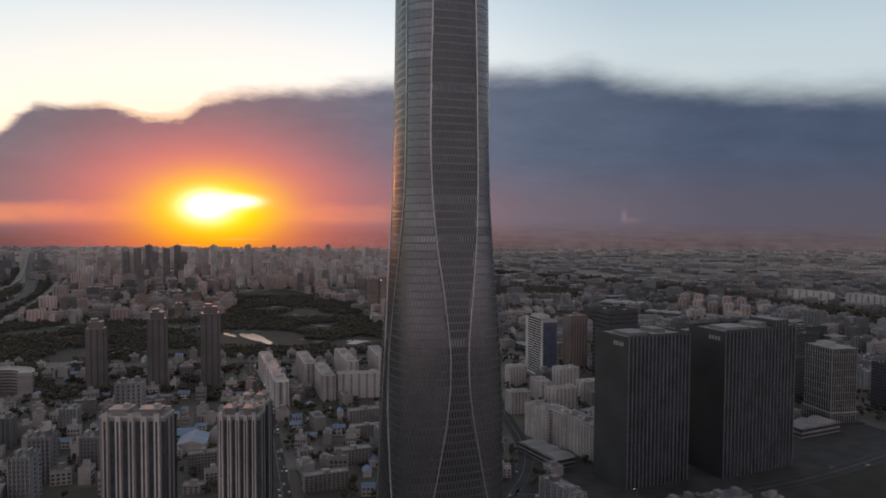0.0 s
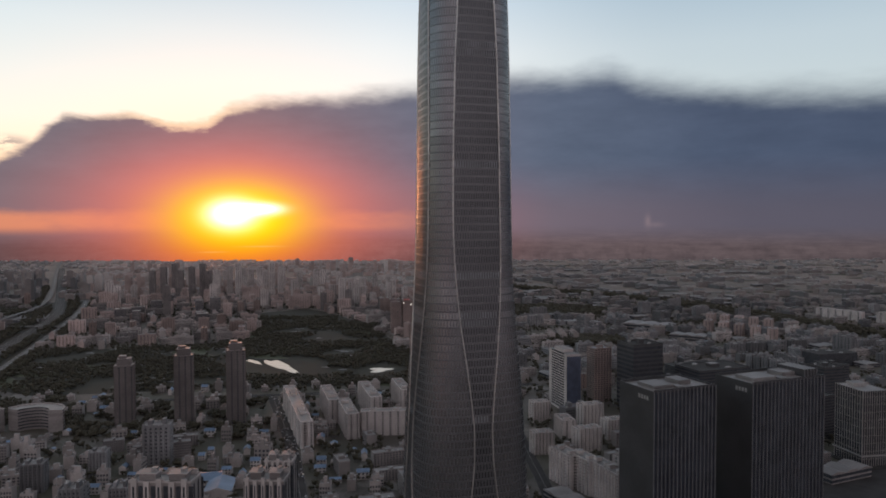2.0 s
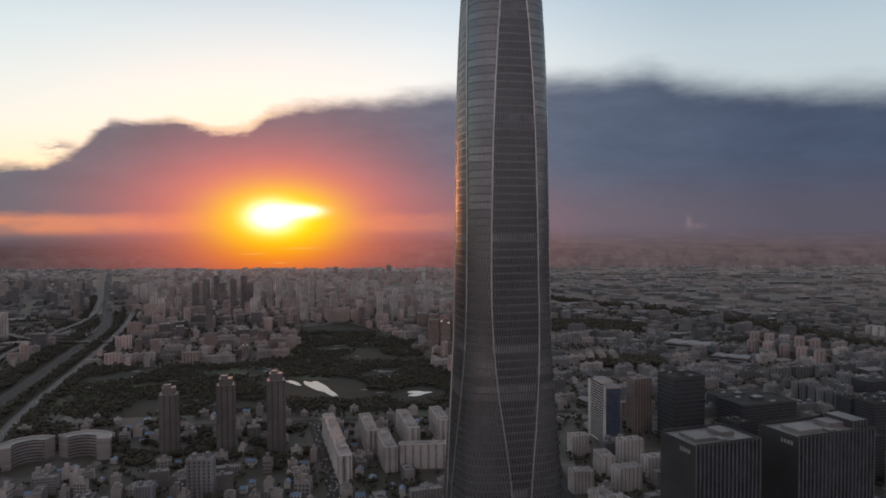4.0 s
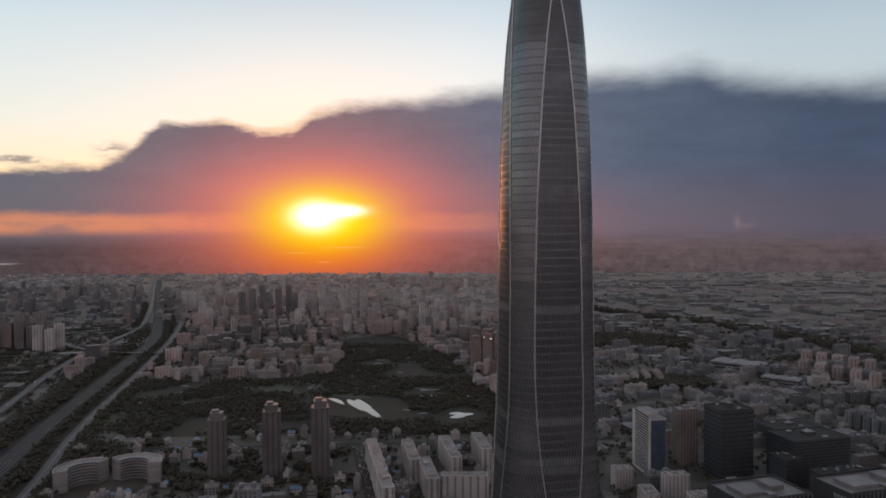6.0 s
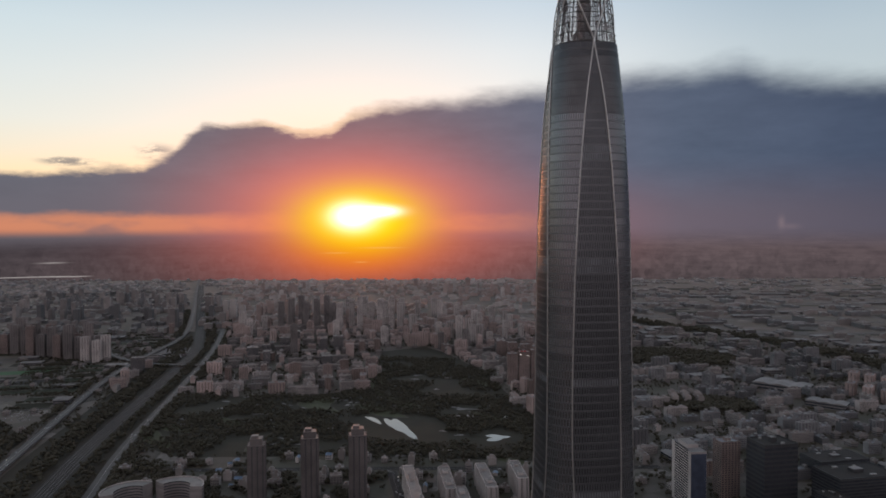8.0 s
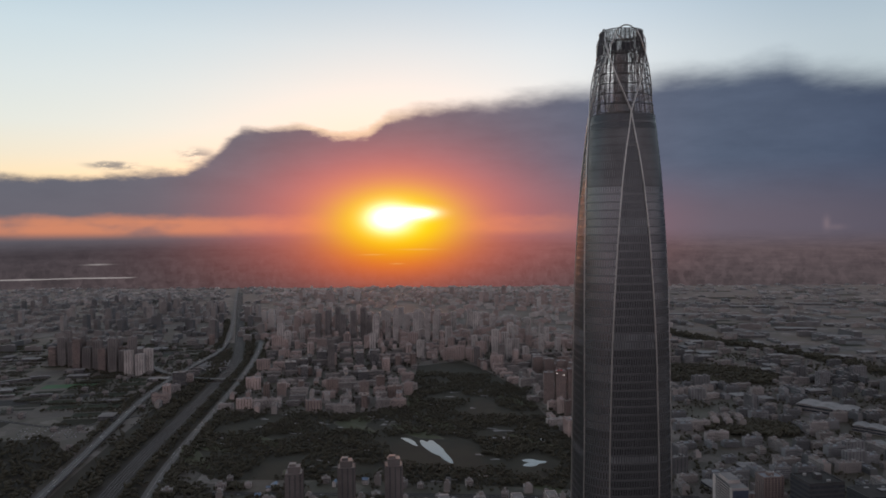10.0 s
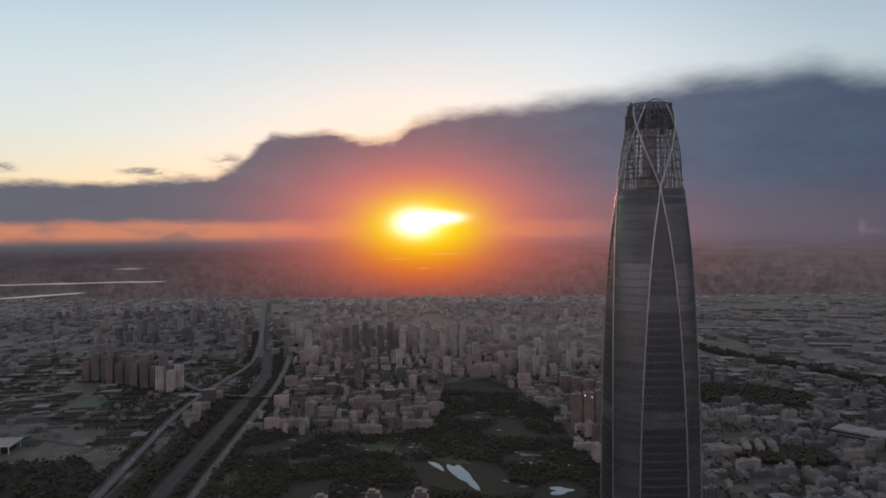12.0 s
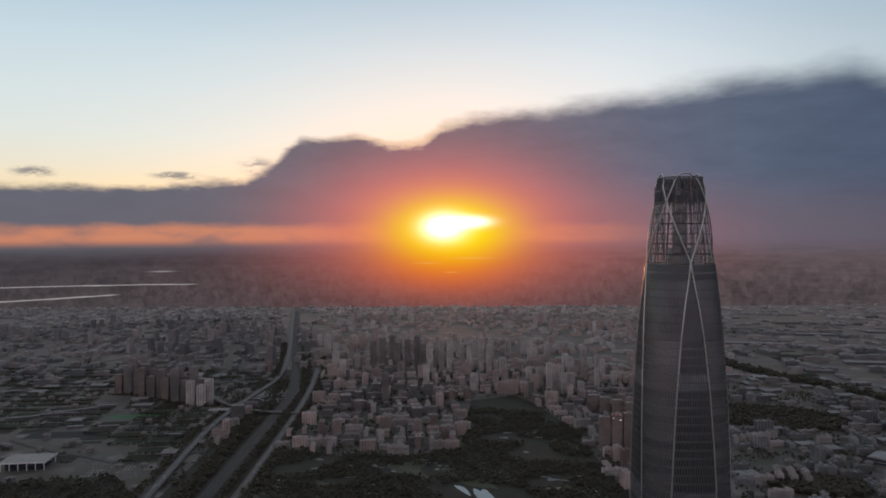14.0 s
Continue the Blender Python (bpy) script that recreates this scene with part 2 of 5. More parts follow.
def see_through(name, tint, share):
    """Thin translucent sheet: clear in part, milky in part."""
    m = bpy.data.materials.new(name)
    m.use_nodes = True
    g = Graph(m.node_tree)
    p = g.node("ShaderNodeBsdfPrincipled")
    at = g.node("ShaderNodeNewGeometry").outputs["Position"]
    shade = g.mix(g.step(g.noise(at, 0.3), 0.3, 0.7), tint, tuple(c * 0.7 for c in tint))
    g.link(g.mix(g.node("ShaderNodeObjectInfo").outputs["Random"], shade, tuple(c * 0.45 for c in tint)), p.inputs["Base Color"])
    p.inputs["Roughness"].default_value = 0.25
    milk = g.node("ShaderNodeBsdfTranslucent")
    g.link(tint, milk.inputs[0])
    body = g.node("ShaderNodeMixShader")
    body.inputs[0].default_value = 0.75
    g.link(p.outputs[0], body.inputs[1]), g.link(milk.outputs[0], body.inputs[2])
    clear = g.node("ShaderNodeBsdfTransparent")
    mixed = g.node("ShaderNodeMixShader")
    mixed.inputs[0].default_value = share
    g.link(clear.outputs[0], mixed.inputs[1]), g.link(body.outputs[0], mixed.inputs[2])
    out = g.node("ShaderNodeOutputMaterial")
    g.link(mixed.outputs[0], out.inputs[0])
    return m


M = {
    "glass": surface("tower_glass", (0.07, 0.073, 0.08), 0.16, 0.35, 0.35, 0.06, spec=0.6, per_object=0.3, ior=1.7),
    "glass_top": surface("tower_glass_top", (0.13, 0.128, 0.134), 0.32, 0.6, 0.35, 0.06, spec=0.4, per_object=0.15),
    "glass_pale": surface("tower_glass_pale", (0.185, 0.188, 0.2), 0.22, 0.75, 0.25, 0.03, spec=0.6, per_object=0.12, ior=1.6),
    "glass_band": surface("tower_glass_blinds", (0.255, 0.26, 0.272), 0.25, 0.75, 0.3, 0.05, per_object=0.3),
    "pier": surface("tower_pier", (0.195, 0.199, 0.21), 0.34, 0.75, 0.22, 0.03, 0.2, per_object=0.1),
    "pier_dark": surface("tower_pier_dark", (0.14, 0.145, 0.156), 0.36, 0.7, 0.22, 0.04, 0.2, per_object=0.12),
    "spandrel": surface("tower_spandrel", (0.17, 0.174, 0.184), 0.36, 0.7, 0.25, 0.03, 0.2, per_object=0.1),
    "plant_frame": surface("plant_frame", (0.27, 0.28, 0.3), 0.4, 0.45, 0.35, 0.1, 0.3),
    "louver": surface("tower_louver", (0.085, 0.087, 0.094), 0.6, 0.3, 0.3, 0.2, 0.3),
    "rib": surface("rib_steel", (0.58, 0.56, 0.54), 0.34, 0.75, 0.2, 0.1, 0.2),
    "crown_steel": surface("crown_steel", (0.16, 0.15, 0.15), 0.5, 0.6, 0.3, 0.3, 0.3),
    "crown_panel": see_through("crown_panel", (0.84, 0.85, 0.88), 0.19),
    "core": surface("core_concrete", (0.2, 0.19, 0.19), 0.85, 0, 0.3, 0.1, 0.3),
    "ground": None,
    "wall_pale": surface("pale_render", (0.66, 0.6, 0.575), 0.85, 0, 0.35, 0.03, 0.3, per_object=0.4),
    "wall_dull": surface("dull_render", (0.52, 0.465, 0.445), 0.85, 0, 0.4, 0.03, 0.35, per_object=0.75),
    "wall_cool": surface("cool_render", (0.3, 0.295, 0.303), 0.85, 0, 0.4, 0.03, 0.35, per_object=0.85),
    "wall_grey": surface("grey_render", (0.3, 0.27, 0.262), 0.85, 0, 0.35, 0.03, 0.3, per_object=0.4),
    "wall_warm": surface("brown_render", (0.33, 0.25, 0.225), 0.85, 0, 0.35, 0.03, 0.3, per_object=0.4),
    # rose base stands in for red sun haze over the blocks beyond the park
    "wall_rose": surface("haze_rose_render", (0.62, 0.49, 0.455), 0.85, 0, 0.35, 0.03, 0.3, per_object=0.6),
    "wall_umber": surface("umber_render", (0.19, 0.168, 0.164), 0.85, 0, 0.35, 0.03, 0.3, per_object=0.3),
    "wall_dark": surface("dark_cladding", (0.07, 0.07, 0.074), 0.5, 0.2, 0.3, 0.04, 0.3, per_object=0.3),
    "window": surface("window_glass", (0.062, 0.067, 0.078), 0.2, 0, 0.4, 0.2),
    "roof": surface("roof_felt", (0.19, 0.172, 0.165), 0.48, 0, 0.4, 0.08, 0.4, spec=0.5, per_object=0.5, haze_sheen=0.2),
    "roof_pale": surface("roof_sheet", (0.26, 0.245, 0.24), 0.62, 0.0, 0.35, 0.05, 0.3, per_object=0.5),
    "roof_slate": surface("roof_slate", (0.19, 0.195, 0.22), 0.42, 0, 0.4, 0.06, 0.35, per_object=0.6),
    "roof_blue": surface("roof_blue_sheet", (0.16, 0.24, 0.36), 0.45, 0.1, 0.35, 0.05, 0.3, per_object=0.4),
    "plant": surface("roof_plant", (0.42, 0.41, 0.4), 0.5, 0.3, 0.3, 0.4, 0.3),
    "fin": surface("pale_fin", (0.24, 0.24, 0.25), 0.45, 0.4, 0.25, 0.1, 0.3),
    "dark_glass": surface("black_glass", (0.06, 0.07, 0.09), 0.16, 0.35, 0.4, 0.05, spec=0.5),
    "ballast": surface("rail_ballast", (0.032, 0.029, 0.027), 0.9, 0, 0.4, 0.05, 0.4),
    "road": surface("asphalt", (0.045, 0.042, 0.041), 0.85, 0, 0.35, 0.06, 0.3, spec=0.25),
    "road_pale": surface("concrete_road", (0.072, 0.066, 0.064), 0.65, 0, 0.35, 0.04, 0.3),
    "paint": surface("road_paint", (0.3, 0.29, 0.28), 0.6, 0, 0.4, 0.5),
    "trees": surface("foliage", (0.062, 0.056, 0.038), 0.85, 0, 0.5, 0.03, 0.4, second=(0.045, 0.04, 0.028), spec=0.3),
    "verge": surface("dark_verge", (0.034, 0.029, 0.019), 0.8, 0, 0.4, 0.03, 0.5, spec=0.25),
    "lawn": surface("lawn", (0.041, 0.037, 0.025), 0.8, 0, 0.4, 0.02, 0.4, second=(0.031, 0.028, 0.02), spec=0.22),
    "soil": surface("bare_earth", (0.12, 0.1, 0.086), 0.85, 0, 0.4, 0.02, 0.4, second=(0.07, 0.06, 0.054)),
    "water": surface("water", (0.03, 0.035, 0.04), 0.04, 0, 0.2, 0.02, bump=0.01, ior=2.4),
    "car": surface("car_paint", (0.5, 0.5, 0.52), 0.3, 0.3, 0.2, 0.3, per_object=1.0),
    "white": surface("white_paint", (0.75, 0.74, 0.73), 0.5, 0, 0.2, 0.2, 0.2),
    "blue_glass": surface("blue_glass", (0.07, 0.085, 0.125), 0.35, 0.1, 0.3, 0.1),
}


def lamp_glow(name, colour, strength):
    m = bpy.data.materials.new(name)
    m.use_nodes = True
    g = Graph(m.node_tree)
    e = g.node("ShaderNodeEmission")
    g.link(colour, e.inputs[0])
    e.inputs[1].default_value = strength
    out = g.node("ShaderNodeOutputMaterial")
    g.link(e.outputs[0], out.inputs[0])
    return m


M["lamp_white"] = lamp_glow("white_lamp", (1.0, 0.92, 0.82), 1.5)
M["lamp_red"] = lamp_glow("red_lamp", (1.0, 0.2, 0.22), 0.22)


def ground_material():
    m = bpy.data.materials.new("city_ground")
    m.use_nodes = True
    g = Graph(m.node_tree)
    at = g.node("ShaderNodeNewGeometry").outputs["Position"]
    lots = g.node("ShaderNodeTexVoronoi")
    g.link(at, lots.inputs["Vector"])
    lots.inputs["Scale"].default_value = 0.024
    pick = g.node("ShaderNodeSeparateColor")
    g.link(lots.outputs["Color"], pick.inputs[0])
    lot = g.ramp(pick.outputs[0], [(0.0, (0.044, 0.04, 0.03)), (0.35, (0.062, 0.054, 0.047)), (0.6, (0.08, 0.07, 0.063)), (0.82, (0.11, 0.096, 0.089)), (0.94, (0.17, 0.152, 0.142))], "CONSTANT")
    broad = g.step(g.noise(at, 0.0035, 4.0), 0.42, 0.62)
    colour = g.mix(broad, lot, g.mix(0.6, lot, (0.045, 0.05, 0.03)))
    fine = g.step(g.noise(at, 0.12, 5.0, 0.7), 0.4, 0.66)
    colour = g.mix(g.math("MULTIPLY", fine, 0.6), colour, (0.035, 0.038, 0.026))
    p = g.node("ShaderNodeBsdfPrincipled")
    g.link(colour, p.inputs["Base Color"])
    p.inputs["Roughness"].default_value, p.inputs["Specular IOR Level"].default_value = 0.72, 0.25
    # pinkish sheen lifts the far ground as haze would
    p.inputs["Sheen Weight"].default_value, p.inputs["Sheen Roughness"].default_value = 0.22, 0.35
    p.inputs["Sheen Tint"].default_value = (0.8, 0.66, 0.62, 1)
    out = g.node("ShaderNodeOutputMaterial")
    g.link(p.outputs[0], out.inputs[0])
    return m


M["ground"] = ground_material()
M["field_pale"] = surface("field_pale", (0.17, 0.16, 0.152), 0.85, 0, 0.4, 0.02, 0.4, spec=0.2)
M["field_brown"] = surface("field_brown", (0.1, 0.085, 0.07), 0.9, 0, 0.4, 0.02, 0.4, spec=0.2)
M["field_dark"] = surface("field_dark", (0.035, 0.034, 0.022), 0.9, 0, 0.4, 0.02, 0.4, spec=0.2)


# ---- mesh helpers ----
class Build:
    """Collects faces of one mesh, each with a material."""

    def __init__(self):
        self.v, self.f, self.k, self.mats = [], [], [], []

    def mat(self, name):
        if name not in self.mats:
            self.mats.append(name)
        return self.mats.index(name)

    def quad(self, pts, name):
        n = len(self.v)
        self.v += [tuple(p) for p in pts]
        self.f.append(tuple(range(n, n + len(pts))))
        self.k.append(self.mat(name))

    def box(self, x, y, z, sx, sy, sz, name, top=None, turn=0.0):
        """A box that stands on z, centred on x, y."""
        c, s = math.cos(turn), math.sin(turn)
        n = len(self.v)
        for k in (0, sz):
            for a, b in ((-1, -1), (1, -1), (1, 1), (-1, 1)):
                u, w = a * sx / 2, b * sy / 2
                self.v.append((x + u * c - w * s, y + u * s + w * c, z + k))
        for q in ((0, 1, 5, 4), (1, 2, 6, 5), (2, 3, 7, 6), (3, 0, 4, 7), (3, 2, 1, 0)):
            self.f.append(tuple(n + i for i in q))
            self.k.append(self.mat(name))
        self.f.append((n + 4, n + 5, n + 6, n + 7))
        self.k.append(self.mat(top or name))

    def tube(self, pts, r, name, sides=8, closed=False):
        n, m = len(self.v), len(pts)
        up = Vector((0, 0, 1))
        for i, p in enumerate(pts):
            a, b = Vector(pts[max(i - 1, 0)]), Vector(pts[min(i + 1, m - 1)])
            if closed:
                a, b = Vector(pts[i - 1]), Vector(pts[(i + 1) % m])
            d = (b - a).normalized()
            s = d.cross(up)
            s = s.normalized() if s.length > 1e-4 else Vector((1, 0, 0))
            t = s.cross(d)
            for j in range(sides):
                w = 2 * math.pi * j / sides
                self.v.append(tuple(Vector(p) + (s * math.cos(w) + t * math.sin(w)) * r))
        for i in range(m if closed else m - 1):
            for j in range(sides):
                a, b = n + i * sides, n + ((i + 1) % m) * sides
                self.f.append((a + j, a + (j + 1) % sides, b + (j + 1) % sides, b + j))
                self.k.append(self.mat(name))
        if not closed:
            for a in (n, n + (m - 1) * sides):
                self.f.append(tuple(range(a, a + sides)))
                self.k.append(self.mat(name))

    def mesh(self, name):
        me = bpy.data.meshes.new(name)
        me.from_pydata(self.v, [], self.f)
        for k in self.mats:
            me.materials.append(M[k])
        me.polygons.foreach_set("material_index", self.k)
        me.update()
        return me

    def thing(self, name, label="", category="", group="", kind=""):
        return tagged(new(name, self.mesh(name)), label, category, group, kind)

    def part(self, name, parent, label=""):
        ob = tagged(new(name, self.mesh(name)), label)
        ob.parent = parent
        return ob


def blend(z, table):
    zs, vs = zip(*table)
    return float(np.interp(z, zs, vs))


# ---- ground ----
def ground():
    b = Build()
    rings, n = [0, 400, 1200, 3000, 7000, 15000], 72
    for i in range(len(rings) - 1):
        for j in range(n):
            a0, a1 = 2 * math.pi * j / n, 2 * math.pi * (j + 1) / n
            pts = [(rings[i] * math.cos(a0), rings[i] * math.sin(a0), 0), (rings[i + 1] * math.cos(a0), rings[i + 1] * math.sin(a0), 0),
                   (rings[i + 1] * math.cos(a1), rings[i + 1] * math.sin(a1), 0), (rings[i] * math.cos(a1), rings[i] * math.sin(a1), 0)]
            b.quad(pts[1:] + pts[:1] if i else pts[1:3] + [pts[0]], "ground")
    b.thing("ground", "dark dusky city ground of lots and verges", "ground", kind="structure")


ground()

# ---- the tower ----
AXIS = Vector((-1.6, 418.0, 0.0))
FACE = radians(-90 + 18.0)      # bearing of the face that looks at the drone
STOREY = 4.42
HALF = [(0, 38.0), (54, 37.8), (116, 36.7), (150, 35.1), (178, 32.9), (204, 30.7), (234, 28.7), (260, 27.9), (284, 27.5), (318, 27.0), (350, 26.6), (384, 25.8), (417, 24.4), (450, 22.2), (482, 18.7), (505, 15.4), (528, 12.5), (540, 11.0)]
RIB_GAP = [(0, 26.0), (40, 20.5), (62, 16.3), (72, 14.0), (89, 10.9), (108, 7.4), (128, 5.3), (147, 4.9), (167, 6.6), (186, 8.75), (205, 10.85), (218, 12.0), (234, 13.0), (256, 13.6), (300, 13.25), (351, 12.0), (382, 10.45), (413, 8.45), (444, 5.6), (460, 3.5), (474, 1.2), (483, 0.0)]


def smooth(z, table):
    """The table's value at z, eased over some metres."""
    return sum(blend(z + d, table) for d in (-8, -4, 0, 4, 8)) / 5


def radius(turn, z):
    """Distance of the skin from the axis, on a rounded square that grows rounder to the top."""
    n = 3.6 - 1.1 * min(1.0, max(0.0, (z - 150) / 380))
    c, s = abs(math.cos(turn)), abs(math.sin(turn))
    q = n / (n - 1)
    wide = (abs(math.cos(radians(18))) ** q + abs(math.sin(radians(18))) ** q) ** (1 / q)
    return smooth(z, HALF) / wide / (c ** n + s ** n) ** (1 / n)


def skin(turn, z, out=0.0):
    r = radius(turn, z) + out
    return AXIS + Vector((r * math.cos(FACE + turn), r * math.sin(FACE + turn), z))


def rib_turn(z):
    if z < 483:
        half = sum(blend(z + d, RIB_GAP) for d in (-3, 0, 3)) / 3 if z < 478 else blend(z, RIB_GAP)
        return math.atan2(half / 0.95, radius(0, z))
    return -radians(58) * ((z - 483) / 42.0) ** 1.08


def tower():
    root = tagged(new("skyscraper"), "dark glass skyscraper with pale curved ribs and an open latticed crown", "skyscraper")
    root.location = AXIS
    shift = -AXIS
    N = 116
    turns = [2 * math.pi * i / N for i in range(N)]

    def put(b, name, label="", under=None):
        b.v = [tuple(Vector(p) + shift) for p in b.v]
        return b.part(name, under or root, label)

    plant_floors = {108, 107, 34, 46, 47, 52, 66, 80, 81, 94, 95}
    for k in range(109):
        z0 = k * STOREY
        z1 = z0 + 0.95
        z2 = z0 + STOREY
        plant = k in plant_floors
        blinds = 80 < k < 98 or 65 < k < 78 or 44 < k < 52      # storeys with drawn blinds
        b = Build()
        for i in range(N):
            a, c = turns[i], turns[(i + 1) % N]
            p, q = 0.05, 0.05
            b.quad([skin(a, z0, p), skin(c, z0, p), skin(c, z1, q), skin(a, z1, q)], "glass_top" if k > 99 else "spandrel")
            b.quad([skin(a, z1, q), skin(c, z1, q), skin(c, z1, -0.6), skin(a, z1, -0.6)], "spandrel")
            b.quad([skin(c, z0, p), skin(a, z0, p), skin(a, z0, -0.6), skin(c, z0, -0.6)], "spandrel")
        put(b, "spandrel")
        b = Build()
        for i in range(N):
            a = turns[i] + (math.pi / N if k % 2 else 0.0)      # panels stagger from storey to storey
            d = a + 2 * math.pi / N
            mid = (a + d) / 2
            inner = abs((mid + math.pi / 4) % (math.pi / 2) - math.pi / 4) < abs(rib_turn((z0 + z2) / 2))   # between two ribs
            dark = inner or k > 106
            m = a + (d - a) * (0.6 if dark else 0.24)
            back = (-0.6 if plant else -0.35) if dark else -0.06
            b.quad([skin(a, z1), skin(m, z1), skin(m, z2), skin(a, z2)], "plant_frame" if plant and inner and k < 106 else "pier_dark" if dark else "pier")
            b.quad([skin(m, z1), skin(m, z1, back), skin(m, z2, back), skin(m, z2)], "pier")
            b.quad([skin(d, z1, back), skin(d, z1), skin(d, z2), skin(d, z2, back)], "pier")
            b.quad([skin(m, z1, back), skin(d, z1, back), skin(d, z2, back), skin(m, z2, back)], ("louver" if plant else "glass") if dark else "glass_top" if k > 99 else "glass_band" if blinds and k % 3 else "glass_pale")
        put(b, "glazing", "dark louvred plant storey" if plant else "")
    # ribs: two a face, that meet at the foot of the crown, cross and run on to the arches
    zs = [483 * i / 110 for i in range(111)] + [483 + 42 * i / 24 for i in range(1, 25)]
    for face in range(4):
        for side in (-1, 1):
            b = Build()
            b.tube([skin(face * math.pi / 2 + side * rib_turn(z) + 0.042 * min(1.0, max(0.0, (270 - z) / 90)), z, 0.25 if z < 483 else 0.35) for z in zs], 0.38, "rib", 8)
            put(b, "rib", "pale steel rib")
        b = Build()
        half = radians(90 - 58)
        pts = []
        for i in range(25):
            w = math.pi * i / 24
            pts.append(skin(face * math.pi / 2 - half * math.cos(w), 525.0 + 6.6 * math.sin(w), 0.2 - 2.0 * math.sin(w)))
        b.tube(pts, 0.4, "rib", 8)
        put(b, "arch", "pale steel arch at the rim")
    # crown: open rings, posts, panels between them, louvres at the rim, and the core inside
    z_base, row = 109 * STOREY, 5.55
    rings = [z_base + 0.4 + row * i for i in range(7)] + [z_base + 0.4 + row * 6 + 7.0, z_base + 0.4 + row * 6 + 14.0]
    beams = []
    for z in rings:
        b = Build()
        b.tube([skin(t, z, -0.35) for t in turns[::2]], 0.27, "crown_steel", 6, True)
        beams.append(put(b, "ring_beam"))
    P = 32
    for i in range(P):
        t = 2 * math.pi * (i + 0.5) / P
        b = Build()
        b.tube([skin(t, z_base + d, -0.6) for d in (0, 15, 30, 47.5)], 0.16, "crown_steel", 5)
        put(b, "post")
    for i in range(0, P, 4):                              # crossed ties behind the panels
        for s in (-1, 1):
            b = Build()
            t = 2 * math.pi * (i + 0.5) / P
            b.tube([skin(t + s * 0.26 * d / 36, z_base + d, -0.95) for d in (0, 12, 24, 36)], 0.13, "rib", 4)
            put(b, "tie")
    rng = random.Random(5)
    for k in range(6):
        for i in range(P):
            if rng.random() < (0.05 if k < 5 else 0.2):
                continue
            t0, t1 = 2 * math.pi * (i + 0.54) / P, 2 * math.pi * (i + 1.46) / P
            z0, z1 = rings[k] + 0.8, rings[k + 1] - 0.6
            b = Build()
            out, inn = [skin(t0, z0, -0.5), skin(t1, z0, -0.5), skin(t1, z1, -0.5), skin(t0, z1, -0.5)], [skin(t0, z0, -0.62), skin(t1, z0, -0.62), skin(t1, z1, -0.62), skin(t0, z1, -0.62)]
            b.quad(out, "crown_panel")
            b.quad(inn[::-1], "crown_panel")
            for e in range(4):
                b.quad([out[e], inn[e], inn[(e + 1) % 4], out[(e + 1) % 4]], "crown_steel")
            put(b, "panel", "", beams[k])
    for z0, z1 in ((rings[6] + 0.5, rings[7] - 0.5), (rings[7] + 0.5, rings[8] - 0.4)):
        for i in range(92):
            t = 2 * math.pi * i / 92
            b = Build()
            b.tube([skin(t, z0, -0.7), skin(t, z1, -0.7)], 0.3, "louver", 4)
            put(b, "louvre", "", beams[6 if z0 < rings[7] else 7])
    b = Build()
    low = [skin(t, z_base, -0.3) for t in turns]
    b.quad(low, "roof")
    put(b, "roof_deck")
    b = Build()
    b.box(AXIS.x, AXIS.y, z_base, 10, 10, 9, "core", "roof", FACE)
    b.box(AXIS.x, AXIS.y, z_base + 9, 6.4, 6.4, 29, "core", "roof", FACE)
    put(b, "core", "grey concrete core inside the crown")
    for i in range(12):                                  # steel columns that carry the lattice
        t = 2 * math.pi * (i + 0.5) / 12
        b = Build()
        b.tube([skin(t, z_base, -4.6), skin(t, z_base + 34, -3.4)], 0.3, "crown_steel", 6)
        put(b, "column")
    for z in [r + row / 2 for r in rings[:6]]:           # light rails half way up each row
        b = Build()
        b.tube([skin(t, z, -0.4) for t in turns[::2]], 0.09, "crown_steel", 4, True)
        put(b, "rail")
    for face in range(4):
        for side in (-1, 1):
            b = Build()
            t = face * math.pi / 2 + side * 0.5
            b.tube([AXIS + (skin(t, z_base + 2, -7) - AXIS) * 1.0, skin(t + side * 0.12, z_base + 40, -1.2)], 0.3, "crown_steel", 6)
            put(b, "brace")


tower()

# ---- city: plan ----
ROADS = {  # centre lines
    "highway": [(-640, 380), (-715, 530), (-937, 1035), (-1159, 1530), (-1254, 1843), (-1335, 2195), (-1667, 2798), (-2420, 4100), (-3400, 5900)],
    "railway": [(-560, 420), (-640, 600), (-762, 880), (-845, 1080), (-958, 1400), (-1085, 1750), (-1165, 1970), (-1370, 2340), (-1690, 2890), (-2440, 4180)],
    "avenue": [(-520, 460), (-590, 640), (-672, 840), (-780, 1072), (-868, 1320), (-1005, 1694), (-1130, 2010), (-1270, 2320), (-1480, 2700)],
    "street": [(-90, 430), (-126, 550), (-178, 729), (-216, 850), (-296, 1060)],
    "park_road": [(-640, 985), (-480, 1020), (-300, 1060), (-80, 1100), (140, 1150)],
    "ring_road": [(-3000, 2500), (-2360, 2600), (-1660, 2720), (-900, 2840), (-300, 2960), (400, 3050), (1400, 3000)],
    "east_road": [(40, 520), (85, 640), (70, 800), (60, 1000), (75, 1400), (110, 1900)],
    "yard_road": [(-1560, 1300), (-1422, 1264), (-1298, 1257), (-1165, 1236), (-1090, 1290), (-1045, 1390)],
    "west_road": [(-2900, 1880), (-2302, 2046), (-2180, 2260), (-2091, 2606)],
    "cross_road": [(60, 560), (180, 540), (330, 600), (470, 690), (700, 780)],
}
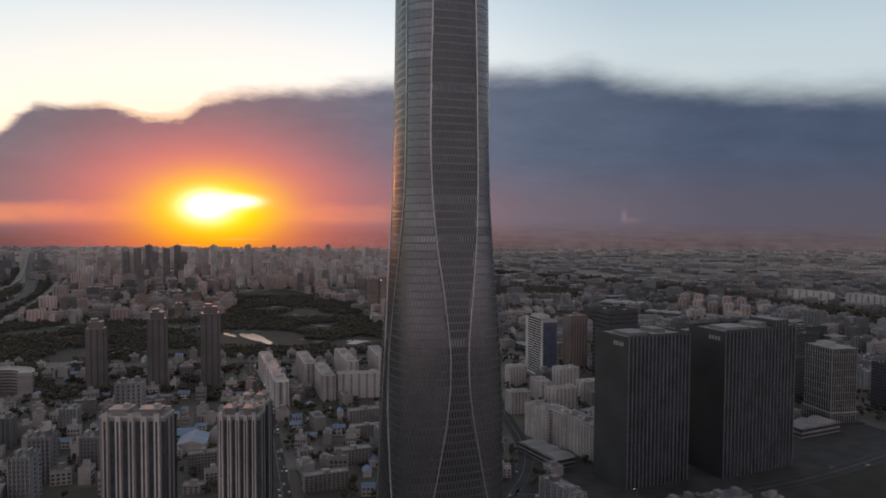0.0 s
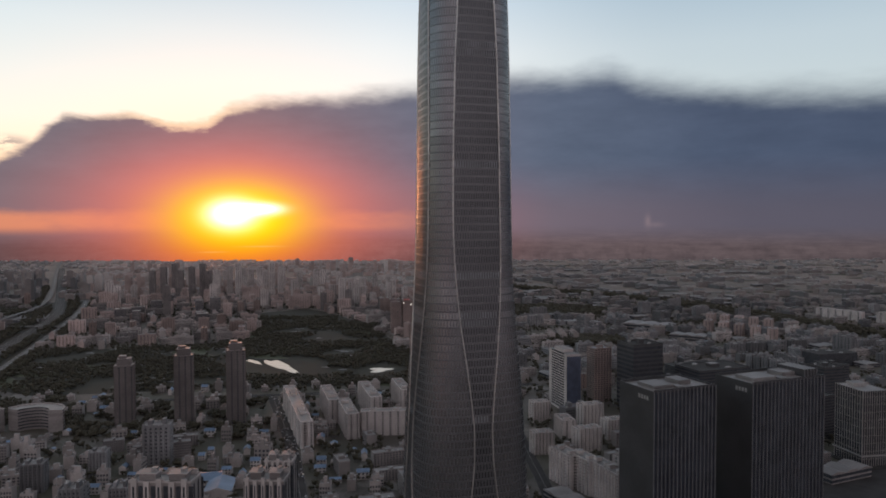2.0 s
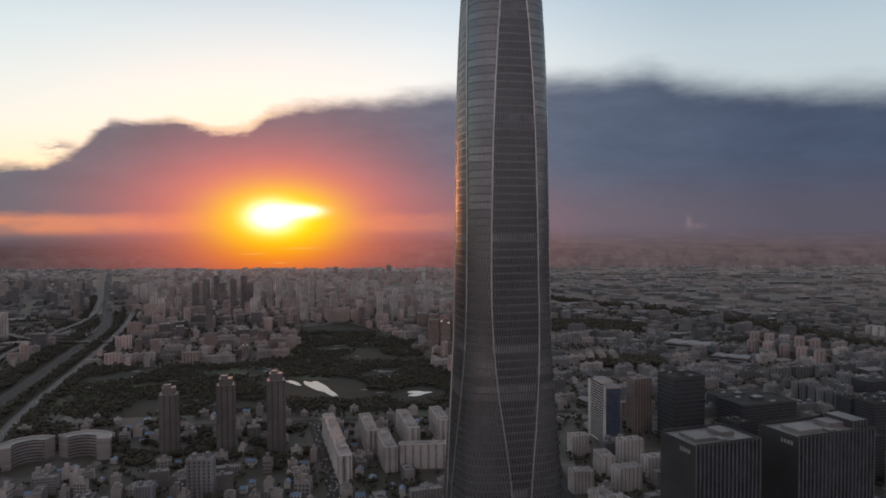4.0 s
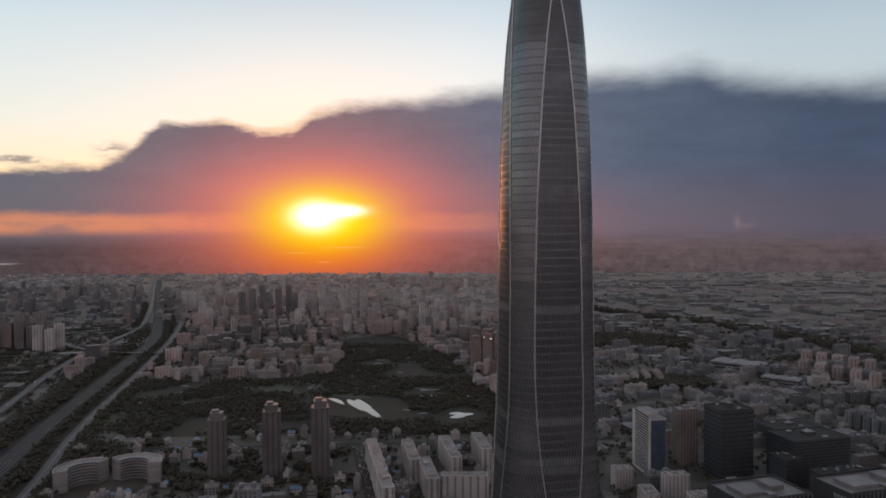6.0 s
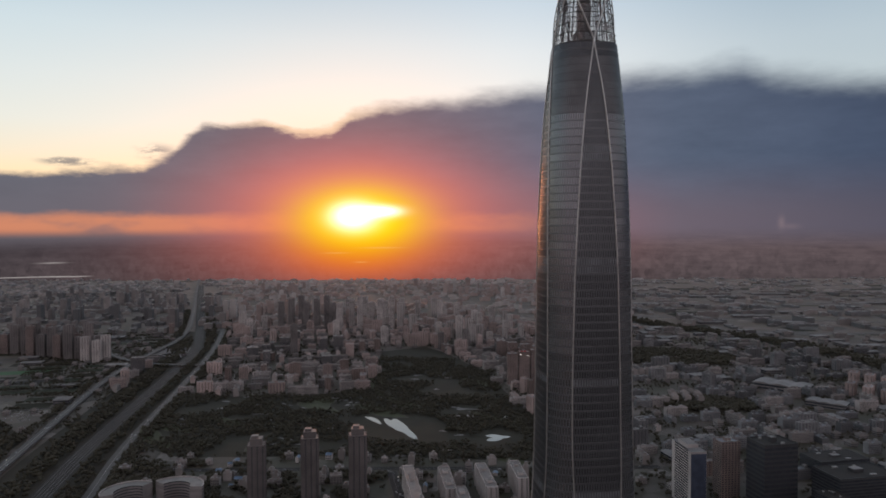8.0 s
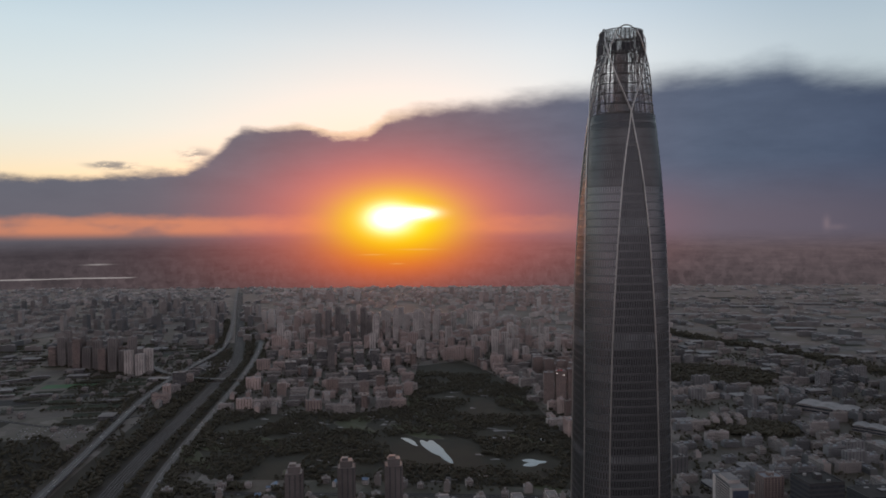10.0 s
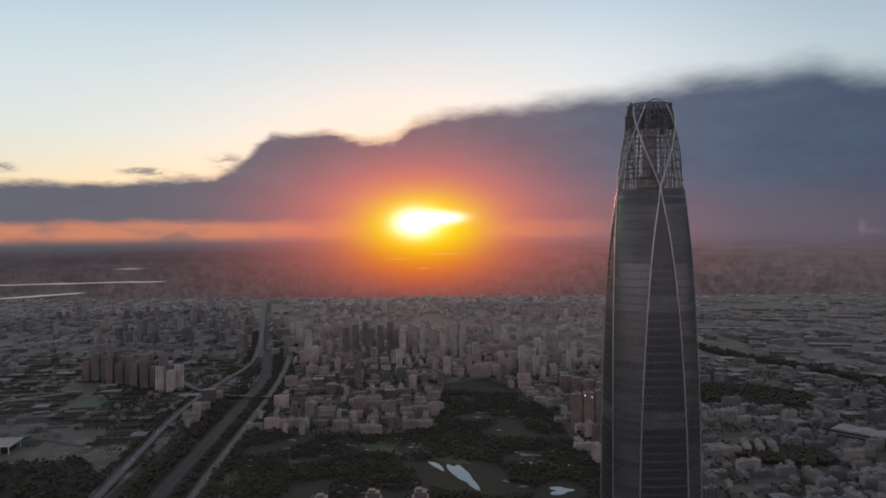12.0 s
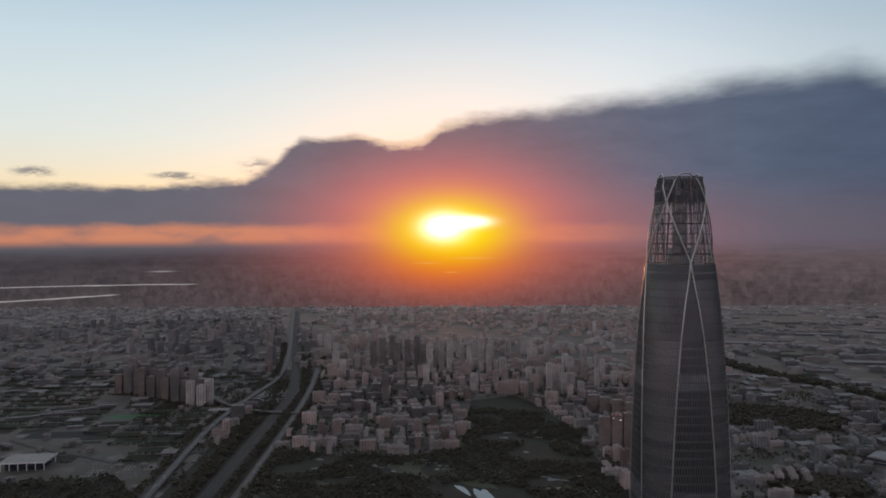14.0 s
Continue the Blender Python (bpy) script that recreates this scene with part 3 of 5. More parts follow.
WIDTH = {"highway": 17, "railway": 34, "avenue": 16, "street": 15, "park_road": 14, "ring_road": 22, "east_road": 14, "cross_road": 16, "yard_road": 9, "west_road": 14}
PARK = [(-800, 1110), (-655, 1045), (-355, 1110), (-70, 1135), (-60, 1330), (-118, 1450), (-247, 1800), (-400, 2060), (-490, 2160), (-600, 2050), (-488, 1580), (-579, 1495), (-710, 1460), (-870, 1430)]
BELT = [(155, 2985), (341, 2700), (550, 2540), (710, 2300), (800, 2090), (870, 1900), (930, 1720), (1000, 1500)]
WOODS = [(235, 2100, 125), (255, 1555, 62)]


def inside(x, y, poly):
    hit = False
    for (x0, y0), (x1, y1) in zip(poly, poly[1:] + poly[:1]):
        if (y0 > y) != (y1 > y) and x < (x1 - x0) * (y - y0) / (y1 - y0) + x0:
            hit = not hit
    return hit


def gap_to(x, y, line):
    best = 1e9
    for (x0, y0), (x1, y1) in zip(line, line[1:]):
        dx, dy = x1 - x0, y1 - y0
        s = min(1, max(0, ((x - x0) * dx + (y - y0) * dy) / (dx * dx + dy * dy)))
        best = min(best, math.hypot(x - x0 - s * dx, y - y0 - s * dy))
    return best


TAKEN = [(0, 0, 60), (AXIS.x, AXIS.y, 62), (480, 590, 125), (640, 660, 110), (330, 560, 60)]   # circles that are built over


def free(x, y, r):
    if any(math.hypot(x - a, y - b) < r + c for a, b, c in TAKEN):
        return False
    if any(gap_to(x, y, line) < WIDTH[k] / 2 + r * 0.8 for k, line in ROADS.items()):
        return False
    if gap_to(x, y, ROADS["railway"]) < 74 + r * 0.5:
        return False
    return not inside(x, y, PARK) and not inside(x, y, COPSE)


def resample(line, step):
    """The line, rounded at its corners, as points step metres apart."""
    pts = [Vector((*p, 0)) for p in line]
    for _ in range(2):
        soft = [pts[0]]
        for a, b in zip(pts, pts[1:]):
            soft += [a.lerp(b, 0.25), a.lerp(b, 0.75)]
        pts = soft + [pts[-1]]
    out, left = [pts[0].copy()], step
    for a, b in zip(pts, pts[1:]):
        d, at = (b - a).length, 0.0
        while d - at >= left:
            at += left
            out.append(a.lerp(b, at / d))
            left = step
        left -= d - at
    return out


def strip(b, line, offset, width, z, height, name, step=25.0, lift=None):
    """A ribbon with thickness along a line."""
    pts = resample(line, step)
    rows = []
    for i, p in enumerate(pts):
        d = (pts[min(i + 1, len(pts) - 1)] - pts[max(i - 1, 0)]).normalized()
        s = Vector((d.y, -d.x, 0))
        h = z + (lift(i / (len(pts) - 1)) if lift else 0)
        rows.append([(p + s * (offset + w) + Vector((0, 0, h + k))) for w, k in ((-width / 2, height), (width / 2, height), (width / 2, 0), (-width / 2, 0))])
    for r, q in zip(rows, rows[1:]):
        for j in range(4):
            b.quad([r[j], r[(j + 1) % 4], q[(j + 1) % 4], q[j]], name)


def verge():
    """Dark planted ground along the railway, and a copse west of the highway."""
    b = Build()
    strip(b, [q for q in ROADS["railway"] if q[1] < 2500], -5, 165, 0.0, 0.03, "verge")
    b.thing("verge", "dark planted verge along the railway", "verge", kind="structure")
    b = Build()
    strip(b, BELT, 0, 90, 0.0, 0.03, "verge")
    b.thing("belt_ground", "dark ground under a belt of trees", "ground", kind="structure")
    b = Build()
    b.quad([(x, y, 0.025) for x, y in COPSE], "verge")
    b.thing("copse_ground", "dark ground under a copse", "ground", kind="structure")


COPSE = [(-830, 700), (-985, 1090), (-1130, 1180), (-1330, 1040), (-1250, 700), (-1000, 600)]
verge()


def roads():
    labels = {"highway": "pale concrete highway on a low embankment", "railway": "dark railway cutting with several tracks", "avenue": "pale avenue beside the railway",
              "street": "asphalt street with parked cars", "park_road": "asphalt road along the edge of the park", "ring_road": "wide pale ring road",
              "east_road": "narrow asphalt street between blocks", "cross_road": "asphalt road in front of the black towers", "west_road": "asphalt road between open lots", "yard_road": "curving service road between open yards"}
    for k, line in ROADS.items():
        b = Build()
        pale = k in ("highway", "avenue", "ring_road")
        if k == "railway":
            strip(b, line, 0, 34, 0.02, 0.25, "ballast")
            for o in (-11, -5.5, 0, 5.5, 11):
                strip(b, line, o - 0.75, 0.35, 0.3, 0.2, "crown_steel")
                strip(b, line, o + 0.75, 0.35, 0.3, 0.2, "crown_steel")
        else:
            w = WIDTH[k]
            rise = 4.5 if k == "highway" else 0.03
            strip(b, line, 0, w, rise if k == "highway" else 0.02, 0.5 if k == "highway" else 0.15, "road_pale" if pale else "road")
            if k == "highway":
                strip(b, line, 0, w - 5, 0.0, rise, "core")
            for s in (-1, 1):
                strip(b, line, s * (w / 2 - 0.3), 0.4, rise, 1.1 if k == "highway" else 0.3, "road_pale")
            strip(b, line, 0, 0.6 if pale else 0.25, rise, 0.9 if k == "highway" else 0.16, "paint")
        b.thing("road", labels[k], "road", kind="structure")
    # a flyover that curls from the highway over the tracks
    b = Build()
    ramp = [(-1700, 2180), (-1591, 2071), (-1430, 1890), (-1300, 1775), (-1180, 1725), (-1080, 1730), (-980, 1760)]
    strip(b, ramp, 0, 15, 0.3, 1.2, "road_pale", 20, lambda s: 8 * math.sin(math.pi * s) ** 0.6)
    for p in resample(ramp, 40)[2:-2]:
        b.box(p.x, p.y, 0, 2.2, 2.2, 5.5, "core")
    b.thing("flyover", "pale concrete flyover on round piers", "flyover", kind="structure")


roads()


def park():
    b = Build()
    b.quad([(x, y, 0.06) for x, y in PARK], "lawn")
    b.thing("park_ground", "dark grass of a wooded golf park", "grass", kind="structure")
    rng = random.Random(3)
    level = iter(range(1, 400))

    def pool(cx, cy, a, w, turn, name, label, edge=0.3, mat="water", kind="structure", category="water"):
        b = Build()
        inner, top = [], 0.08 + 0.004 * next(level)
        for i in range(28):
            t = 2 * math.pi * i / 28
            r = 1 + edge * math.sin(2 * t + cx) * 0.5 + edge * math.sin(3 * t + cy) * 0.6 + rng.uniform(-0.06, 0.06)
            u, v = a * r * math.cos(t), w * r * math.sin(t)
            q = Vector((cx + u * math.cos(turn) - v * math.sin(turn), cy + u * math.sin(turn) + v * math.cos(turn), top))
            inner.append(q)
        b.quad(inner, mat)
        for p, q in zip(inner, inner[1:] + inner[:1]):
            o, m = Vector((cx + (p.x - cx) * 1.05, cy + (p.y - cy) * 1.05, top)), Vector((cx + (q.x - cx) * 1.05, cy + (q.y - cy) * 1.05, top))
            b.quad([p, o, m, q], "soil")
        b.thing(name, label, category, kind=kind)

    pool(-340, 1283, 76, 13, radians(-57), "pond", "long pale pond in the dark park", 0.35)
    pool(-404, 1322, 34, 6, radians(-45), "pond", "narrow pale pond in the dark park", 0.3)
    pool(-152, 1252, 22, 14, radians(20), "pond", "small ragged pond in the dark park", 0.6)
    pool(-150, 1390, 26, 5, radians(-50), "pond", "thin strip of pale water", 0.3)
    for i in range(70):
        for _ in range(40):
            x, y = rng.uniform(-830, -60), rng.uniform(1060, 1800)
            if inside(x, y, PARK) and all(math.hypot(x - a, y - c) > 70 for a, c in ((-340, 1283), (-404, 1322), (-150, 1254))):
                break
        pool(x, y, rng.uniform(6, 15), rng.uniform(3, 6), rng.uniform(-0.3, 0.4), "sand_bunker", "pale sand bunker in the grass", 0.4, "roof_pale", "", "bunker")
    for i in range(14):
        for _ in range(40):
            x, y = rng.uniform(-780, -90), rng.uniform(1080, 1750)
            if inside(x, y, PARK) and math.hypot(x + 340, y - 1283) > 120 and math.hypot(x + 150, y - 1254) > 90:
                break
        pool(x, y, rng.uniform(40, 80), rng.uniform(12, 22), rng.uniform(-1.2, -0.5), "fairway", "mown fairway of lighter grass", 0.3, "lawn_light", "structure", "grass")


M["lawn_light"] = surface("mown_grass", (0.07, 0.076, 0.038), 0.9, 0, 0.3, 0.03, 0.3)
park()


# ---- city: kinds of building ----
def facade(b, w, d, h, storey, wall, style, seed):
    """Walls with rows of windows, bands and bays as they show from afar."""
    b.box(0, 0, 0, w, d, h, wall, "ballast" if wall == "wall_dark" else ("roof", "roof_pale", "roof_slate", "roof")[seed % 4])
    n = int(h / storey)
    for side in range(4):
        along, deep = (w, d) if side % 2 == 0 else (d, w)
        turn = side * math.pi / 2
        c, s = math.cos(turn), math.sin(turn)

        def at(u, out, z):
            v = -deep / 2 - out
            return (u * c - v * s, u * s + v * c, z)

        bays = max(2, int(along / 3.6))
        for k in range(n):
            z0, z1 = k * storey + 0.95, k * storey + storey - 0.55
            if style == "band":
                continue
            if style == "flat" and side % 2 == 1 and along < 16:
                continue
            for i in range(bays):
                u0 = -along / 2 + along * (i + 0.22) / bays
                u1 = -along / 2 + along * (i + 0.8) / bays
                b.quad([at(u0, 0.06, z0), at(u1, 0.06, z0), at(u1, 0.06, z1), at(u0, 0.06, z1)], "window")
        if style == "bay":   # upright bays with balconies between
            for i in range(0, bays, 2):
                u = -along / 2 + along * (i + 0.5) / bays
                x, y, _ = at(u, 0.5, 0)
                b.box(x, y, 0, along / bays * 0.55 if side % 2 == 0 else 1.4, 1.4 if side % 2 == 0 else along / bays * 0.55, h + 0.6, wall, "roof")
        if style == "slab":
            for k in range(1, n + 1):
                x, y, _ = at(0, 0.35, 0)
                b.box(x, y, k * storey - 0.25, along if side % 2 == 0 else 0.9, 0.9 if side % 2 == 0 else along, 0.25, wall)


def bands(w, d, h, storey):
    """One ring of glass a storey, each a part."""
    items = []
    for k in range(int(h / storey)):
        b = Build()
        b.box(0, 0, k * storey + 1.1, w + 0.16, d + 0.16, storey - 1.7, "window")
        items.append(("window_band", b))
    return items


def roof_items(w, d, h, wall, seed, into=None):
    """Parapet, stair heads and plant; each as a builder with its name."""
    rng = random.Random(seed)
    items = []
    b = into or Build()
    for x, y, sx, sy in ((0, -d / 2 + 0.2, w, 0.4), (0, d / 2 - 0.2, w, 0.4), (-w / 2 + 0.2, 0, 0.4, d - 0.8), (w / 2 - 0.2, 0, 0.4, d - 0.8)):
        b.box(x, y, h + 0.01, sx, sy, 1.1, wall)
    items.append(("parapet", b))
    for i in range(max(1, int(w / 20))):
        b = into or Build()
        x = -w / 2 + w * (i + 0.5) / max(1, int(w / 20))
        b.box(x, 0, h + 0.01, min(6.0, w * 0.3), min(6.5, d * 0.5), rng.uniform(3, 5.2), wall, "roof_pale")
        items.append(("stair_head", b))
    for i in range(3):
        b = into or Build()
        b.box(rng.uniform(-w / 2 + 2.5, w / 2 - 2.5), rng.choice((-1, 1)) * d * 0.32, h + 0.01, rng.uniform(1.5, 3.5), rng.uniform(1.2, 2.4), rng.uniform(1.2, 2.2), "plant")
        items.append(("roof_plant", b))
    return items


KINDS = {  # width, depth, height, storey, wall, style, name, label, category
    "walk_up": (46, 13, 19, 3.0, "wall_dull", "flat", "apartment_block", "pale six-storey apartment block with a flat roof", "apartments"),
    "walk_up_grey": (38, 12, 18, 3.0, "wall_grey", "flat", "apartment_block", "grey six-storey apartment block with a flat roof", "apartments"),
    "walk_up_cool": (40, 14, 17, 3.0, "wall_cool", "flat", "apartment_block", "cool grey apartment block with a flat roof", "apartments"),
    "slab_cool": (42, 15, 31, 3.0, "wall_cool", "bay", "apartment_slab", "cool grey apartment slab with upright bays", "apartments"),
    "slab": (44, 15, 33, 3.0, "wall_pale", "bay", "apartment_slab", "pale eleven-storey apartment slab with upright bays", "apartments"),
    # rose walls of these two carry the sun's red haze in their colour
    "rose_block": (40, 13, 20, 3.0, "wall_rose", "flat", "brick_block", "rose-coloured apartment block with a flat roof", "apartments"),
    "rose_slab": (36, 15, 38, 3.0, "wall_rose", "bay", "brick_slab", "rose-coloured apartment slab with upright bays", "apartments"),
    "slab_warm": (36, 15, 36, 3.0, "wall_warm", "bay", "apartment_slab", "brownish apartment slab with upright bays", "apartments"),
    "point": (25, 20, 66, 3.0, "wall_pale", "bay", "apartment_tower", "pale apartment tower with upright bays", "apartments"),
    "point_grey": (26, 19, 84, 3.0, "wall_grey", "bay", "apartment_tower", "tall grey apartment tower with upright bays", "apartments"),
    "point_warm": (24, 18, 75, 3.0, "wall_warm", "flat", "apartment_tower", "brown apartment tower with rows of windows", "apartments"),
    "office": (34, 28, 42, 3.8, "wall_grey", "band", "office_block", "grey office block with bands of windows", "office"),
    "office_dark": (36, 30, 58, 3.8, "wall_dark", "band", "office_block", "dark office block with bands of windows", "office"),
    "shed": (58, 30, 9, 4.5, "wall_grey", "band", "warehouse", "low warehouse with a pale sheet roof", "warehouse"),
    "hut": (13, 9, 5.5, 2.75, "wall_pale", "flat", "sheet_roofed_hut", "small pale building under a blue sheet roof", "house"),
    "house": (17, 12, 11, 3.2, "wall_dull", "flat", "small_block", "small pale block of three storeys", "house"),
}
PLAIN, PARTED = {}, {}
for number, (kind, (w, d, h, st, wall, style, name, label, category)) in enumerate(KINDS.items()):
    b = Build()
    facade(b, w, d, h, st, wall, style, number)
    if kind == "shed":
        cover = Build()
        n = 24                                     # shallow vaulted sheet roof
        rim = [(-w / 2 - 0.6 + (w + 1.2) * i / n, 0.35 + 1.9 * math.sin(math.pi * ((i * 3 / n) % 1.0))) for i in range(n + 1)]
        for (x0, z0), (x1, z1) in zip(rim, rim[1:]):
            cover.quad([(x0, -d / 2 - 0.6, h + z0), (x1, -d / 2 - 0.6, h + z1), (x1, d / 2 + 0.6, h + z1), (x0, d / 2 + 0.6, h + z0)], "roof_pale")
            for y, f in ((-d / 2 - 0.6, 1), (d / 2 + 0.6, -1)):
                cover.quad([(x0, y, h - 0.2), (x1, y, h - 0.2), (x1, y, h + z1), (x0, y, h + z0)][::f], "wall_grey")
        extras = [("roof", cover)] + bands(w, d, h, st)
    elif kind == "hut":
        cover = Build()
        a, e = w / 2 + 0.5, d / 2 + 0.6
        cover.quad([(-a, -e, h - 0.2), (a, -e, h - 0.2), (a, 0, h + 2), (-a, 0, h + 2)], "roof_blue")
        cover.quad([(a, e, h - 0.2), (-a, e, h - 0.2), (-a, 0, h + 2), (a, 0, h + 2)], "roof_blue")
        for x in (-a, a):
            cover.quad([(x, -e, h - 0.2), (x, e, h - 0.2), (x, 0, h + 2)], "wall_pale")
        extras = [("roof", cover)]
    else:
        extras = roof_items(w, d, h, wall, number) + (bands(w, d, h, st) if style == "band" else [])
    PARTED[kind] = (b.mesh(name), [(n, i.mesh(n)) for n, i in extras])
    if kind not in ("shed", "hut"):
        roof_items(w, d, h, wall, number, b)
    PLAIN[kind] = b.mesh(name)


def place(kind, x, y, turn, sx=1.0, sy=1.0, sz=1.0, group="", parts=False, label="", z=0.0):
    w, d, h, st, wall, style, name, text, category = KINDS[kind]
    parts = parts or style == "band" or kind == "hut"
    me = PARTED[kind][0] if parts else PLAIN[kind]
    ob = tagged(new(name, me), label or text, category, group)
    ob.matrix_basis = Matrix.LocRotScale((x, y, z), Euler((0, 0, radians(turn))), (sx, sy, sz))
    if parts:
        for n, m in PARTED[kind][1]:
            p = new(n, m)
            p.parent = ob
    TAKEN.append((x, y, 0.5 * max(w * sx, d * sy)))
    return ob


# ---- city: the buildings that stand out ----
def fin_tower(x0, y0, turn, w, d, h, fins, label, raised=False):
    """Black office tower: broad side in upright pale fins over dark glass, blank narrow ends. x0, y0: its front corner."""
    c, s = math.cos(radians(turn)), math.sin(radians(turn))
    cx, cy = x0 + (w * c - d * s) / 2, y0 + (w * s + d * c) / 2
    root = tagged(new("office_tower"), label, "office tower", "twin black office towers")
    root.matrix_basis = pose(cx, cy, 0, 0, 0, turn)
    b = Build()
    b.box(0, 0, 0, w - 1.2, d - 0.4, h - 1.5, "dark_glass", "roof")
    b.part("body", root)
    for sx in (-1, 1):
        b = Build()
        b.box(sx * (w / 2 - 0.3), 0, 0, 0.6, d + 0.6, h, "wall_dark")
        b.part("end_wall", root, "plain dark end wall")
    for sy in (-1, 1):
        for i in range(fins + 1):
            b = Build()
            b.box(-w / 2 + 0.6 + (w - 1.2) * i / fins, sy * (d / 2 + 0.25), 0, 0.75, 0.9, h - 0.4, "fin")
            b.part("fin", root, "pale upright fin")
    b = Build()
    for x, y, sx, sy in ((0, -d / 2 + 0.3, w - 1.4, 0.5), (0, d / 2 - 0.3, w - 1.4, 0.5)):
        b.box(x, y, h - 1.49, sx, sy, 2.4, "wall_dark")
    b.part("parapet", root)
    for x, y, sx, sy, sz in ((-w * 0.2, 0, w * 0.3, d * 0.5, 2.6), (w * 0.22, d * 0.1, w * 0.2, d * 0.4, 3.4), (0.02 * w, -d * 0.25, w * 0.1, d * 0.2, 1.6)):
        b = Build()
        b.box(x, y, h - 1.49, sx, sy, sz, "roof_pale")
        b.part("roof_plant", root, "pale plant box on the roof")
    if raised:   # lift tower at the far end, behind the same fins
        b = Build()
        b.box(w / 2 - 8.5, 1, h - 1.49, 16, d * 0.7, 6.5, "wall_dark", "roof_pale")
        b.part("lift_tower", root)
        for i in range(5):
            b = Build()
            b.box(w / 2 - 16 + i * 3.7, 1 - d * 0.35 - 0.3, h - 1.4, 0.8, 0.6, 6.1, "fin")
            b.part("fin", root, "pale upright fin")
    # unreadable lettering on the end wall: plain bars
    for i in range(4):
        b = Build()
        b.box(-w / 2 - 0.12, -d * 0.22 + i * 3.4 - 5, h - 8.5, 0.25, 2.2, 3.4, "plant")
        b.part("sign_bar", root, "pale sign bar")
    TAKEN.append((cx, cy, max(w, d) * 0.62))


fin_tower(151, 568, 24, 65, 44, 126, 16, "black office tower with pale upright fins and blank ends")
fin_tower(240, 594, 24, 84, 42, 127, 20, "wide black office tower with many pale upright fins", True)


def grid_tower(cx, cy, turn, w, d, h):
    """Office block behind a pale square grid of posts and ledges on a podium."""
    root = tagged(new("office_block"), "dark office block behind a pale grid of posts and ledges", "office")
    root.matrix_basis = pose(cx, cy, 0, 0, 0, turn)
    b = Build()
    b.box(0, 0, 0, w, d, h, "dark_glass", "roof_pale")
    b.part("body", root)
    for side in range(4):
        along, deep = (w, d) if side % 2 == 0 else (d, w)
        for i in range(12):
            b = Build()
            u, v = -along / 2 + along * i / 11, -deep / 2 - 0.3
            x, y = (u, v) if side == 0 else (-v, u) if side == 1 else (-u, -v) if side == 2 else (v, -u)
            b.box(x, y, 0, 0.6, 0.6, h + 1, "grid_post")
            b.part("post", root)
    for k in range(2, int(h / 4.2) + 1):
        b = Build()
        b.box(0, 0, k * 4.2, w + 0.5, d + 0.5, 0.5, "wall_dark" if k % 2 else "grid_post")
        b.part("ledge", root)
    b = Build()
    b.box(0, 0, 11.5, w + 3.4, d + 3.4, 1.5, "plant", "roof_pale")
    b.part("canopy", root, "pale canopy band above the entrance storeys")
    b = Build()
    b.box(0, 0, 0, w + 14, d + 14, 1.2, "road")
    b.part("plinth", root, "low paved plinth")
    b = Build()
    b.box(0, d * 0.2, h, w * 0.5, d * 0.3, 4, "plant", "roof_pale")
    b.part("roof_plant", root)
    TAKEN.append((cx, cy, 38))


M["grid_post"] = surface("pale_grid_post", (0.34, 0.32, 0.3), 0.5, 0.2, 0.3, 0.1, 0.3)
grid_tower(434, 781, 12, 31, 40, 82)


def striped_tower():
    """White tower with banded side and a blue glass side."""
    w, d, h = 22, 58, 81
    root = tagged(new("office_tower"), "white tower with dark window bands and a blue glass side", "office tower")
    root.matrix_basis = pose(141, 1000, 0, 0, 0, 17)
    b = Build()
    b.box(0, 0, 0, w, d, h, "wall_pale", "roof_pale")
    b.part("body", root)
    b = Build()
    b.box(0, -d / 2 - 0.25, 0, w - 1, 0.5, h - 3, "blue_glass")
    b.part("glass_side", root, "deep blue glass side")
    for k in range(22):
        b = Build()
        b.box(-w / 2 - 0.1, -1, 4 + k * 3.6, 0.3, d * 0.72, 1.9, "window")
        b.part("window_band", root)
        b = Build()
        b.box(w / 2 + 0.1, 0, 4 + k * 3.6, 0.3, d * 0.85, 1.9, "window")
        b.part("window_band", root)
    b = Build()
    b.box(0, 3, h, w * 0.7, d * 0.5, 4.5, "wall_pale", "roof")
    b.part("roof_house", root)
    TAKEN.append((141, 1000, 34))


striped_tower()


def slender(x, y, h, turn):
    """Dark slender tower with a stepped head."""
    root = tagged(new("apartment_tower"), "dark brown slender tower with a set-back top", "apartments", "dark towers before the park")
    root.matrix_basis = pose(x, y, 0, 0, 0, turn)
    b = Build()
    facade(b, 22, 20, h - 12, 3.2, "wall_umber", "bay", 7)
    b.part("body", root)
    b = Build()
    b.box(0, 0, h - 12, 17, 15, 8.5, "wall_umber", "roof")
    b.part("upper_step", root)
    b = Build()
    b.box(-2, 0, h - 3.5, 9, 9, 3.5, "wall_umber", "roof")
    b.part("roof_house", root)
    TAKEN.append((x, y, 18))


slender(-447, 905, 90, 20)
slender(-371, 912, 102, 20)
slender(-303, 915, 109, 20)


